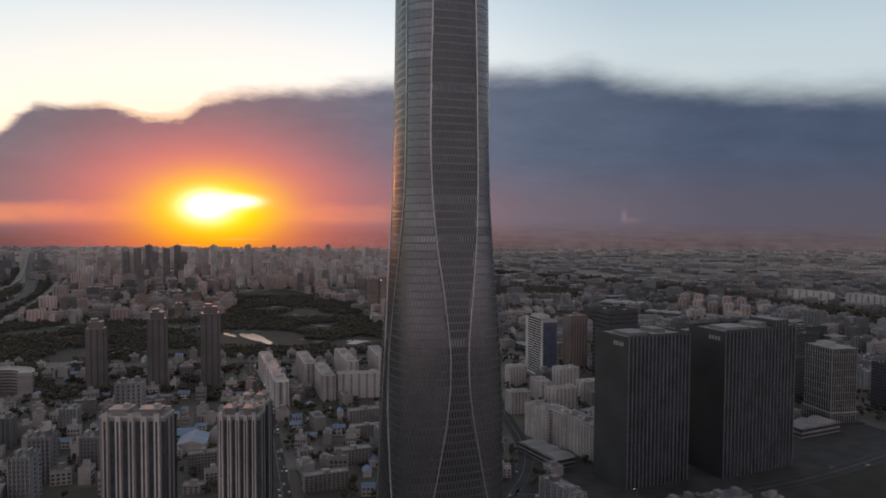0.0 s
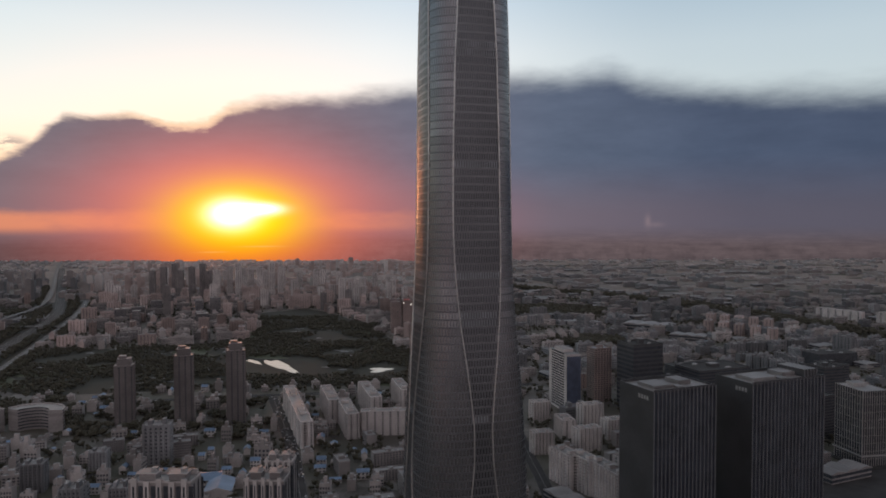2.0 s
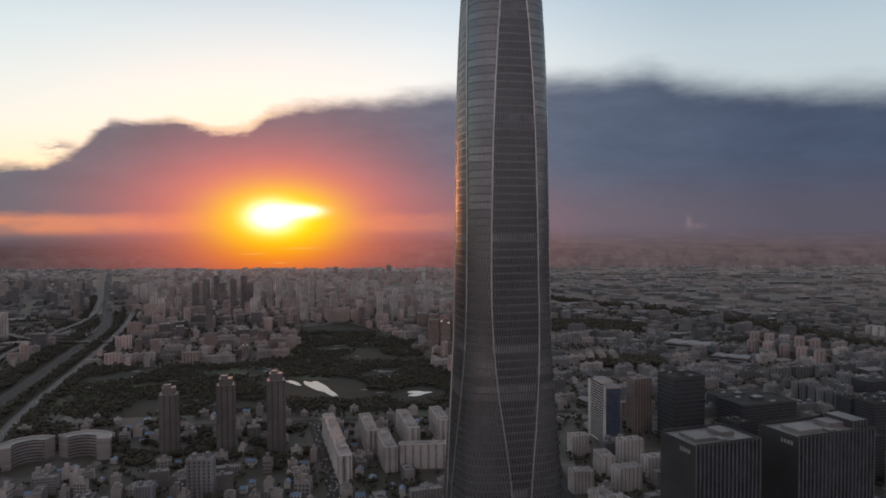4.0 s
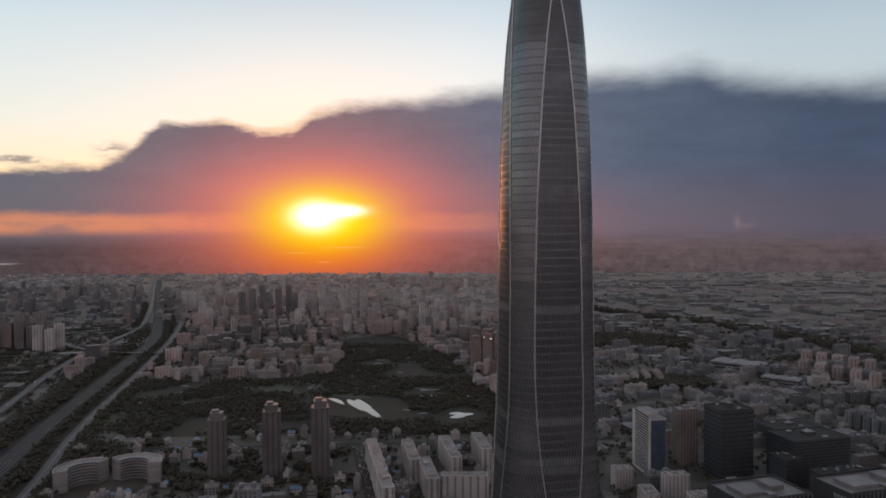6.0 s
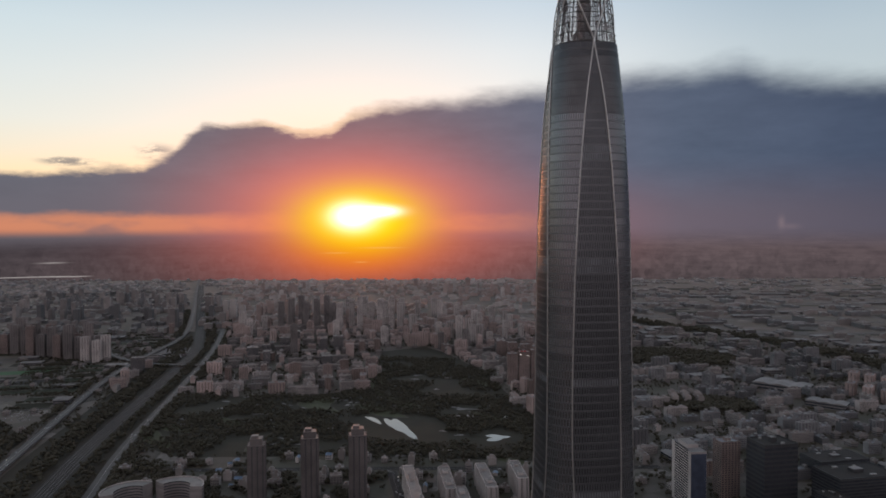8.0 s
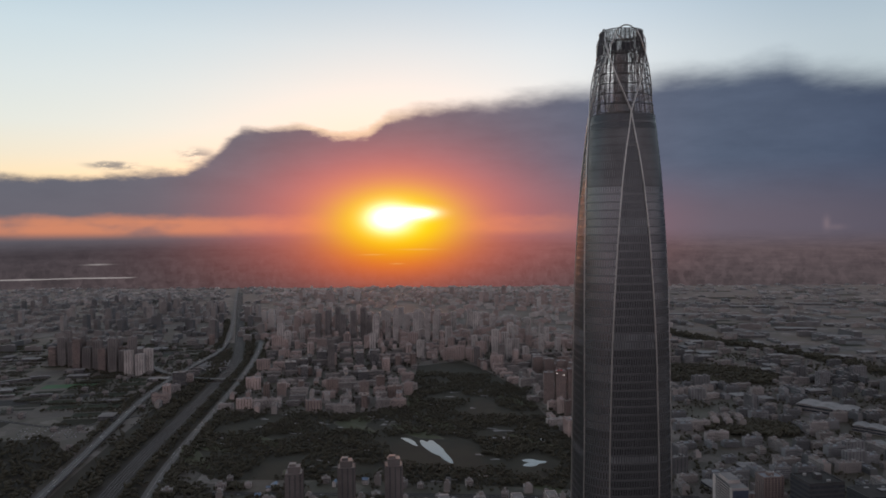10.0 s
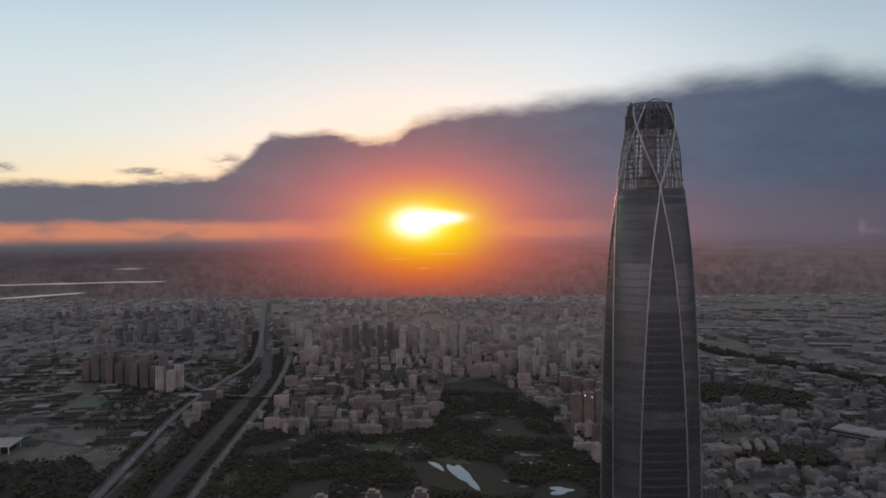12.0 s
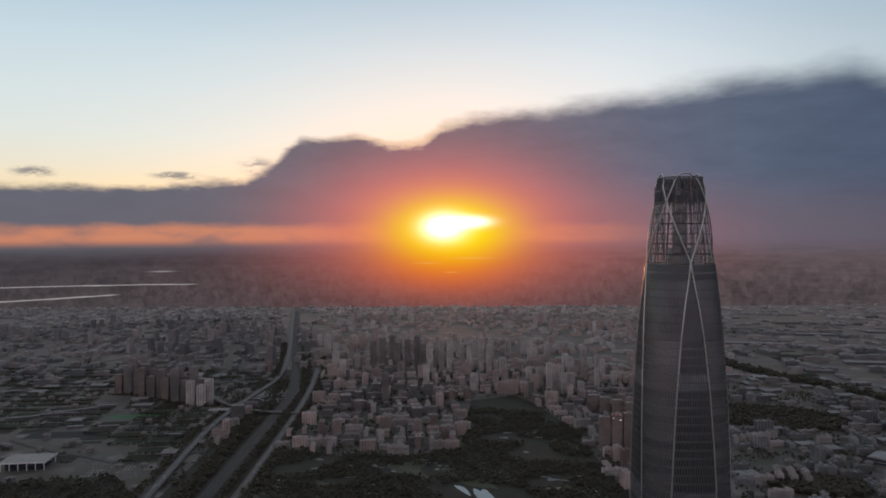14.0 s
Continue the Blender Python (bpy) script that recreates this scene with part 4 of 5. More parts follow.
def paired_tower(x, y, w, d, h, turn):
    """Apartment tower near the drone: pale upright bands, dark recesses, roof houses."""
    root = tagged(new("apartment_tower"), "tall apartment tower with pale upright bands and dark recesses", "apartments", "towers by the street")
    root.matrix_basis = pose(x, y, 0, 0, 0, turn)
    b = Build()
    b.box(0, 0, 0, w, d, h, "wall_grey", "roof")
    b.part("body", root)
    n = 5
    for sy in (-1, 1):
        for i in range(n):
            b = Build()
            u = -w / 2 + w * (i + 0.5) / n
            b.box(u, sy * (d / 2 + 0.7), 0, w / n * 0.42, 1.8, h + (1.5 if i % 2 else 3.2), "wall_pale", "roof")
            b.part("bay", root, "pale upright bay")
            b = Build()
            b.box(u + w / n * 0.5, sy * (d / 2 + 0.12), 1, w / n * 0.36, 0.24, h - 3, "window")
            b.part("window_strip", root)
            b = Build()
            b.box(u, sy * (d / 2 + 1.62), 1, w / n * 0.16, 0.1, h - 3, "window")
            b.part("window_strip", root)
    for sx in (-1, 1):
        for v in (-0.2, 0.2):
            b = Build()
            b.box(sx * (w / 2 + 0.1), d * v, 1, 0.2, 2.2, h - 3, "window")
            b.part("window_strip", root)
    for i in (-1, 1):
        b = Build()
        b.box(i * w * 0.24, 0, h + 0.01, w * 0.26, d * 0.5, 4.6, "wall_grey", "roof")
        b.box(i * w * 0.24, 0, h + 4.6, w * 0.32, d * 0.6, 0.5, "wall_pale", "roof")
        b.box(i * w * 0.24 + w * 0.06, d * 0.1, h + 5.1, w * 0.09, d * 0.2, 1.8, "plant", "roof")
        b.part("roof_house", root, "grey roof house with a pale overhanging slab")
    b = Build()
    for x, y, sx, sy in ((0, -d / 2 + 0.2, w, 0.4), (0, d / 2 - 0.2, w, 0.4), (-w / 2 + 0.2, 0, 0.4, d - 0.8), (w / 2 - 0.2, 0, 0.4, d - 0.8)):
        b.box(x, y, h + 0.01, sx, sy, 1.3, "wall_pale")
    b.part("parapet", root)


for x, y, w, d, h, turn in ((-202, 462, 42, 18, 91, 0), (-134, 466, 27, 18, 91, 0), (-136, 508, 20, 14, 89, 0)):
    paired_tower(x, y, w, d, h, turn)
    TAKEN.append((x, y, max(w, d) * 0.62))

for x, y, turn, sx, sy, sz in ((-338, 757, 12, 0.68, 1.3, 1.3), (-336, 586, 10, 0.45, 1.2, 1.13), (-322, 536, 8, 0.4, 1.2, 1.14), (-300, 597, 10, 0.38, 1.2, 1.05), (-384, 720, 14, 0.42, 1.2, 0.75), (-424, 672, 14, 0.5, 1.2, 0.85)):
    place("slab_cool", x, y, turn, sx, sy, sz * 1.06, "plain slabs near the street", True, "pale grey twelve-storey apartment slab")
for x, y, turn in ((-262, 690, 12), (-238, 668, 100)):
    place("hut", x, y, turn, 2.6, 2.6, 1.7, "", True, "broad hall under a blue sheet roof")
# long pale slabs between the tower and the park
for x, y, turn, sx, sz in ((-218, 897, 110, 4.4, 0.95), (-186, 953, 108, 2.0, 0.94), (-150, 885, 108, 1.9, 0.92), (-134, 972, 108, 2.2, 0.95), (-92, 1003, 106, 1.7, 0.95), (-101, 868, 8, 1.3, 0.9)):
    place("slab", x, y, turn, sx, 1.0, sz, "pale slabs by the park", True)
    TAKEN.pop()
    for j in range(-4, 5):
        TAKEN.append((x + math.cos(radians(turn)) * 44 * sx * j / 9, y + math.sin(radians(turn)) * 44 * sx * j / 9, 13))
for x, y, turn, sx in ((101, 705, -64, 0.8), (117, 690, -64, 0.8), (131, 670, -64, 0.7), (139, 650, -64, 0.6), (158, 690, 26, 0.5)):
    place("slab", x, y, turn, sx, 1.05, 1.0, "white slabs beside the black towers", True)
place("shed", 97, 645, -62, 1.0, 0.7, 0.9, "", True, "long low pale-roofed hall among the white slabs")
place("office_dark", 246, 998, 22, 1.35, 1.3, 1.6, "", True, "dark office tower with bands of windows")
place("office_dark", 345, 990, 22, 2.4, 1.7, 1.07, "", True, "broad dark office block with a raised roof rim")
place("office_dark", 352, 905, 22, 1.5, 1.3, 0.7, "", True, "broad dark office block with a raised roof rim")
for x, y, turn, k, sz in ((87, 800, 14, 0.55, 0.75), (140, 812, 22, 0.7, 0.8), (160, 905, 20, 0.7, 0.9), (98, 930, 15, 0.55, 0.8), (122, 865, 100, 0.7, 0.7), (180, 860, 20, 0.6, 0.7)):
    place("slab", x, y, turn, k, 1.05, sz, "pale blocks behind the black towers", True)
place("point_warm", 197, 1040, 22, 1.2, 1.2, 1.05, "", True)
for i in range(22):   # a close stand of towers beside the flyover
    place("point" if i in (9, 10, 21) else "point_grey" if i % 3 else "point_warm", -1705 + 36 * (i % 11), 1812 - 7 * (i % 11) + 46 * (i // 11) + (i % 3) * 8, 24, 0.85, 1, (0.98 if i % 2 else 0.78) + 0.07 * (i % 4), "tower cluster beside the flyover")
for i in range(7):
    place("point", -872 + 35 * i, 2445 + 10 * i + 24 * (i % 2), 12, 0.75, 1, 1.5 + 0.16 * (i % 3), "bright towers beyond the park")
for i in range(7):
    place("point_grey", -1115 + 34 * i, 2475 + 16 * (i % 3), 12, 0.75, 1, 1.15 + 0.13 * (i % 3), "grey towers beyond the park")
for x, y, sz in ((-402, 2290, 1.25), (-372, 2300, 1.1), (-330, 2265, 0.9), (-440, 2320, 0.9)):
    place("point", x, y, 14, 0.9, 1, sz, "pale towers behind the park")
for x, y, turn, k, sz in ((-1712, 1468, 40, 1.3, 0.7), (-1668, 1520, 40, 1.1, 0.7), (-1630, 1585, 52, 1.6, 0.7), (-1600, 1650, 30, 0.9, 0.6), (-1420, 1470, 28, 0.9, 0.6), (-1500, 1440, 28, 0.7, 0.6)):
    place("shed", x, y, turn, k, 0.3, sz, "thin halls between the yards", False, "thin low hall with a pale sheet roof")
for i in range(10):
    place("point", -1030 + 58 * i, 2780 + 50 * (i % 4), 12, 0.9, 1, 1.0 + 0.1 * (i % 3), "pale towers far beyond the park")
for i in range(5):
    place("point_warm", -195 + 36 * i - 40, 2035 - 22 * i, 15, 1.1, 1, 0.62, "brown towers behind the skyscraper")
for i in range(12):   # bright flat halls and glasshouses on the plain
    x, y, l = ((240, 3480, 2.4), (390, 3500, 3.0), (520, 3470, 2.2), (680, 3090, 2.6), (770, 2900, 2.2), (900, 3250, 2.5), (1150, 3500, 3.0), (480, 2860, 1.6), (640, 3900, 3.2), (1000, 4100, 3.4), (1400, 3700, 3.2), (1250, 2950, 2.2))[i]
    place("shed", x, y, 8, l, 1.2, 0.9, "pale halls on the plain", False, "large hall with a pale reflecting roof")

for i in range(5):   # long slabs in two rows on the east side
    place("rose_slab", 588 + 24 * i, 1716 - 33 * i, 58, 0.9, 1.1, 0.74, "cream slabs on the east side", False, "cream apartment slab with upright bays")
    place("rose_slab", 640 + 26 * i, 1850 - 26 * i, 58, 0.9, 1.1, 0.7, "cream slabs on the east side", False, "cream apartment slab with upright bays")
for i in range(9):   # stepped row of narrow white slabs
    place("slab_cool", 512 + 6.5 * i, 1262 - 17.5 * i, 24, 0.55, 0.8, 0.9, "narrow grey slabs in a stepped row", i > 4, "narrow pale grey apartment slab with upright bays")
for i in range(4):
    place("slab_cool", 540 + 48 * i, 1424 + 16 * i, 20, 0.95, 1.0, 0.66, "grey slabs behind the stepped row", False, "low pale grey apartment slab with upright bays")
place("office_dark", 672, 1315, 16, 2.3, 1.4, 0.42, "", False, "broad low dark block with a pale roof")
place("slab", 1022, 1950, 118, 2.9, 1.3, 0.75, "", False, "very long white slab on the plain")
place("slab", 1110, 1840, 118, 2.2, 1.3, 0.8, "", False, "long white slab on the plain")
place("shed", 452, 1742, -30, 2.0, 1.9, 1.6, "", False, "broad flat hall with a pale roof")
place("shed", 500, 1590, -30, 1.3, 1.2, 1.3, "", False, "flat hall with a pale roof")
place("office_dark", 372, 1150, 22, 2.3, 1.5, 0.55, "", True, "broad dark block with a pale roof deck")
for i in range(7):   # bright short slabs along the edge of the wood
    place("walk_up", 128 + 15 * i, 1822 + 11 * i, 100, 0.4, 1.0, 0.9, "short bright slabs by the wood", False, "short bright apartment block with a flat roof")
for i in range(6):
    place("walk_up", 190 + 26 * (i % 3), 1560 + 34 * (i // 3), 100, 0.45, 1.0, 1.0, "short bright slabs by the wood", False, "short bright apartment block with a flat roof")
for i in range(6):   # white canopies in a fan beside the flyover
    place("shed", -1232 + 17 * i, 1838 + (14, 30, 6, 22, 34, 10)[i], (8, 64, -30, 100, 20, -55)[i], 0.7, 0.13, 0.6, "white canopies by the flyover", False, "thin white canopy with a sheet roof")


def drum(x, y, r, h, arc, turn):
    """Curved block with an open ring roof."""
    root = tagged(new("curved_block"), "curved pale block with a ring-shaped roof edge", "office")
    root.matrix_basis = pose(x, y, 0, 0, 0, turn)
    n = 20
    for k in range(int(h / 4)):
        b = Build()
        for i in range(n):
            a0, a1 = arc * i / n, arc * (i + 1) / n
            for z0, z1, o, name in ((k * 4, k * 4 + 2.6, 0.2, "wall_grey"), (k * 4 + 2.6, k * 4 + 4, 0.0, "window")):
                for rr, flip in ((r + o, 1), (r * 0.55 - o, -1)):
                    q = [(rr * math.cos(a0), rr * math.sin(a0), z0), (rr * math.cos(a1), rr * math.sin(a1), z0), (rr * math.cos(a1), rr * math.sin(a1), z1), (rr * math.cos(a0), rr * math.sin(a0), z1)]
                    b.quad(q[::flip], name)
        for a in (0, arc):
            c, s = math.cos(a), math.sin(a)
            b.quad([(r * c, r * s, k * 4), (r * 0.55 * c, r * 0.55 * s, k * 4), (r * 0.55 * c, r * 0.55 * s, k * 4 + 4), (r * c, r * s, k * 4 + 4)], "wall_grey")
        b.part("storey", root)
    h = int(h / 4) * 4
    b = Build()
    for i in range(n):
        a0, a1 = arc * i / n, arc * (i + 1) / n
        b.quad([(rr * math.cos(a), rr * math.sin(a), h) for rr, a in ((r * 0.55, a0), (r, a0), (r, a1), (r * 0.55, a1))], "roof")
    b.part("roof", root)
    b = Build()
    b.tube([(r * math.cos(arc * i / n), r * math.sin(arc * i / n), h + 0.8) for i in range(n + 1)], 0.6, "wall_pale", 6)
    b.part("roof_rim", root, "bright curved roof rim")
    TAKEN.append((x, y, r))


drum(-545, 858, 38, 28, 2.6, 12)
drum(-594, 832, 37, 28, 2.6, 75)


def station(x, y, turn):
    """Low hall with a deep white roof on posts."""
    root = tagged(new("station_hall"), "low hall under a wide white flat roof on posts", "hall")
    root.matrix_basis = pose(x, y, 0, 0, 0, turn)
    b = Build()
    b.box(0, 0, 0, 76, 44, 14, "dark_glass", "roof")
    b.part("glass_hall", root)
    b = Build()
    b.box(0, 0, 16, 96, 62, 3.2, "white", "roof")
    b.part("roof", root, "wide white roof slab")
    for i in range(6):
        for s in (-1, 1):
            b = Build()
            b.box(-44 + 17.6 * i, s * 28, 0, 1.4, 1.4, 16, "white")
            b.part("post", root)
    TAKEN.append((x, y, 55))


station(-1345, 1165, 25)


def sign_towers():
    """Fluted towers behind the park, one with lit signs on its roof."""
    for i in range(5):
        ob = place("point_warm", -168 + 27 * i, 1690 + 9 * i, 14, 1.0, 1.1, 0.98 + 0.05 * (i % 3), "fluted towers behind the park", True, "tall fluted apartment tower with lit red and white roof signs" if i == 1 else "")
        if i == 1:
            for x, z, name, glow in ((-7, 76.2, "roof_sign", "lamp_red"), (1, 76.2, "roof_sign", "lamp_red"), (-9, 69.0, "sign_lamp", "lamp_white"), (8, 65.0, "sign_lamp", "lamp_white")):
                b = Build()
                b.box(x, -9.2, z, 4.5 if glow == "lamp_red" else 3.2, 0.8, 2.2 if glow == "lamp_red" else 1.2, glow)
                b.part(name, ob, "red lit sign" if glow == "lamp_red" else "white sign lamp")


sign_towers()


# ---- open lots ----
def lots():
    """Open lots west of the highway: a green pitch, pale yards and a bare site."""
    for x, y, w, d, t, mat, label in ((270, 610, 470, 190, 24, "road", "dark paved forecourt round the black towers"), (-1440, 1585, 130, 46, 24, "pitch", "green sports pitch behind a pale kerb"), (-1290, 1330, 150, 70, 24, "soil", "bare earth building site"),
                                      (-1480, 1380, 170, 60, 24, "road", "paved yard"), (-1230, 1960, 150, 90, 20, "core", "pale concrete yard by the flyover"), (-1620, 1720, 120, 80, 24, "soil", "bare earth lot"),
                                      (440, 585, 230, 120, 24, "verge", "dark fenced lawn beside the black towers"), (610, 690, 150, 120, 24, "verge", "dark empty lot beside the office block")):
        b = Build()
        low = 0.05 if w > 300 else 0.0
        b.box(x, y, 0.0, w, d, 0.12 - low, mat, None, radians(t))
        b.box(x, y, 0.0, w + 2, d + 2, 0.06 - low, "road_pale", None, radians(t))
        b.thing("lot", label, "lot", kind="structure")


M["pitch"] = surface("pitch_turf", (0.05, 0.13, 0.05), 0.8, 0, 0.3, 0.03, 0.3)
M["scrub"] = surface("scrub_grass", (0.048, 0.056, 0.036), 0.85, 0, 0.5, 0.03, 0.5, spec=0.2)
lots()


def west_lots():
    """Scrub, yards and bare plots between the highway and the far estates, with hedges and thin sheds along their edges."""
    rng = random.Random(71)
    c, s = math.cos(radians(24)), math.sin(radians(24))
    lane = sorted((q[1], q[0]) for q in ROADS["highway"])
    ys, xs = [q[0] for q in lane], [q[1] for q in lane]
    hedge, n = [], 0
    for i in range(-8, 16):
        for j in range(-4, 16):
            u, v = i * 92 + rng.uniform(-14, 14), j * 62 + rng.uniform(-8, 8)
            x, y = -1750 + u * c - v * s, 1300 + u * s + v * c
            if not (1130 < y < 2240 and x < np.interp(y, ys, xs) - 62 and x > -1.25 * y) or inside(x, y, COPSE):
                continue
            if any(math.hypot(x - a, y - b) < 58 for a, b in ((-1440, 1585), (-1290, 1330), (-1480, 1380), (-1230, 1960), (-1620, 1720), (-1345, 1165))) or gap_to(x, y, ROADS["yard_road"]) < 30:
                continue
            w, d = rng.uniform(66, 88), rng.uniform(38, 56)
            mat, label = rng.choice((("scrub", "dark scrubby plot"), ("scrub", "dark scrubby plot"), ("verge", "dark planted plot"), ("lawn", "dull grass plot"), ("soil", "bare earth plot"), ("road", "paved yard"), ("field_dark", "dark tilled plot")))
            b = Build()
            n += 1
            b.box(x, y, 0, w, d, 0.03 + 0.003 * (n % 9), mat, None, radians(24 + rng.uniform(-5, 5)))
            b.thing("plot", label + " between the yards", "plot", kind="structure")
            for side in (-1, 1):
                if rng.random() < 0.55:
                    for k in range(int(w / 5)):
                        p, q = -w / 2 + k * 5 + rng.uniform(-2, 2), side * (d / 2 + 3) + rng.uniform(-2, 2)
                        hedge.append((x + p * c - q * s, y + p * s + q * c))
            if mat in ("road", "soil") and n % 2:
                for k in range(rng.randint(1, 3)):
                    p, q = rng.uniform(-w * 0.3, w * 0.3), rng.uniform(-d * 0.3, d * 0.3)
                    place("shed", x + p * c - q * s, y + p * s + q * c, 24 + rng.choice((0, 0, 90)), rng.uniform(0.3, 0.7), rng.uniform(0.15, 0.4), rng.uniform(0.4, 0.7), "thin halls between the yards", False, "thin low hall with a pale sheet roof")
    return hedge


HEDGES = west_lots()


# ---- city: the mass of ordinary blocks ----
def rough_block(b, kind, x, y, turn, sx, sy, sz):
    """A block of the mass: walls, rings of windows, roof edge and stair head."""
    w, d, h, st, wall = KINDS[kind][:5]
    w, d, h, t = w * sx, d * sy, h * sz, radians(turn)
    b.box(x, y, 0, w, d, h, wall, "roof_pale" if kind == "shed" else "roof", t)
    for k in range(int(h / st)):
        b.box(x, y, k * st + 1, w + 0.15, d + 0.15, 1.2, "window", None, t)
    b.box(x, y, h, w * 0.22, d * 0.45, 3.2, wall, "roof_pale", t)
    c, s = math.cos(t), math.sin(t)
    for u, v, p, q in ((0, -d / 2, w, 0.5), (0, d / 2, w, 0.5), (-w / 2, 0, 0.5, d), (w / 2, 0, 0.5, d)):
        b.box(x + u * c - v * s, y + u * s + v * c, h, p, q, 1.0, wall, None, t)


def blocks():
    rng = random.Random(11)
    c, s = math.cos(radians(22)), math.sin(radians(22))
    cells = []
    for i in range(-90, 70):
        for j in range(0, 74):
            u, v = i * 40 + rng.uniform(-7, 7), j * 40 + rng.uniform(-7, 7)
            cells.append((u * c - v * s + 300, u * s + v * c))
    cells.sort(key=lambda q: math.hypot(*q))
    used, rest = {}, Build()
    lane = sorted((q[1], q[0]) for q in ROADS["highway"])

    def road_x(y):
        for (y0, x0), (y1, x1) in zip(lane, lane[1:]):
            if y <= y1:
                return x0 + (x1 - x0) * (y - y0) / (y1 - y0)
        return -3400

    for x, y in cells:
        far = math.hypot(x, y)
        az = math.degrees(math.atan2(x, y))
        if far > 2750 or far < 520 or y < 430 or not -54 < az < 36:
            continue
        dice = rng.random()
        if x < road_x(y) and y < 2250:                         # lots west of the highway
            kind = "shed" if dice < 0.05 else "house" if dice < 0.2 else "walk_up_grey" if dice < 0.25 and y > 1800 else ""
        elif x < -560 and y < 1440:                             # beside the avenue
            kind = "house" if dice < 0.2 else ""
        elif gap_to(x, y, BELT) < 60 or any(math.hypot((x - a) / 1.5, y - c) < q for a, c, q in WOODS):
            kind = ""
        elif y > 2350 and x > 150:                              # plain with halls
            kind = "shed" if dice < 0.2 else "house" if dice < 0.4 else "walk_up" if dice < 0.5 else ""
        elif 150 < x < 560 and 740 < y < 1130:                   # dark office quarter
            kind = "office_dark" if dice < 0.16 else "walk_up_grey" if dice < 0.3 else "slab_warm" if dice < 0.36 else ""
        elif x > 40:                                            # east side
            kind = "walk_up" if dice < 0.12 else "house" if dice < 0.34 else "walk_up_cool" if dice < 0.62 else "slab_cool" if dice < 0.68 else "shed" if dice < 0.73 else ""
        elif y < 1200 and x > -700:                             # between the street and the park
            kind = "house" if dice < 0.35 else "walk_up_grey" if dice < 0.55 and y < 860 else ""
        elif x < -1300:
            kind = "walk_up_grey" if dice < 0.3 else "point_grey" if dice < 0.36 else "slab_warm" if dice < 0.5 else "walk_up" if dice < 0.66 else ""
        # the rose kinds here and beyond carry the red haze in wall colour
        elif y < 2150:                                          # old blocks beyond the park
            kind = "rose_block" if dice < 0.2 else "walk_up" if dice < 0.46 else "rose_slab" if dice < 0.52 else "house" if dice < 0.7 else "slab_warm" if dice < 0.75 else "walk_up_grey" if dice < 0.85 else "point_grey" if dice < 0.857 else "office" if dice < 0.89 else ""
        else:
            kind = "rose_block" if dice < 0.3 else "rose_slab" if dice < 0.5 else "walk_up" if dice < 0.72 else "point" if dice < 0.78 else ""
        if not kind:
            continue
        w, d = KINDS[kind][:2]
        k = rng.uniform(0.55, 1.05)
        if not free(x, y, 0.42 * max(w * k, d)):
            continue
        turn = 22 + rng.choice((0, 0, 90)) + rng.uniform(-4, 4)
        deep, tall = rng.uniform(0.75, 1.1), rng.uniform(0.6, 1.15)
        name = KINDS[kind][6]
        used[name] = used.get(name, 0) + 1
        if used[name] <= (110 if name == "small_block" else 270):
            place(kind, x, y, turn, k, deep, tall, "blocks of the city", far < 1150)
            TAKEN[-1] = (x, y, 0.36 * max(w * k, d))
        else:
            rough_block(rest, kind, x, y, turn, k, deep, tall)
            TAKEN.append((x, y, 0.36 * max(w * k, d)))
    rest.thing("city_blocks", "dense mass of pale low city blocks", "buildings", kind="stuff")


blocks()


def low_quarter():
    """Small buildings that fill the lots between the street and the park."""
    rng = random.Random(17)
    n = 0
    for i in range(-24, 10):
        for j in range(0, 26):
            x, y = i * 23 + rng.uniform(-5, 5) - 40, 560 + j * 21 + rng.uniform(-5, 5)
            if n < 560 and -560 < x < 60 and rng.random() < (0.3 if y > 830 and x < -250 else 0.62) and free(x, y, 7):
                place("hut" if rng.random() < 0.4 else "house", x, y, rng.choice((6, 96)) + rng.uniform(-5, 5), rng.uniform(0.5, 1.0), rng.uniform(0.6, 1.0), rng.uniform(0.6, 1.5), "small buildings by the street")
                n += 1


low_quarter()


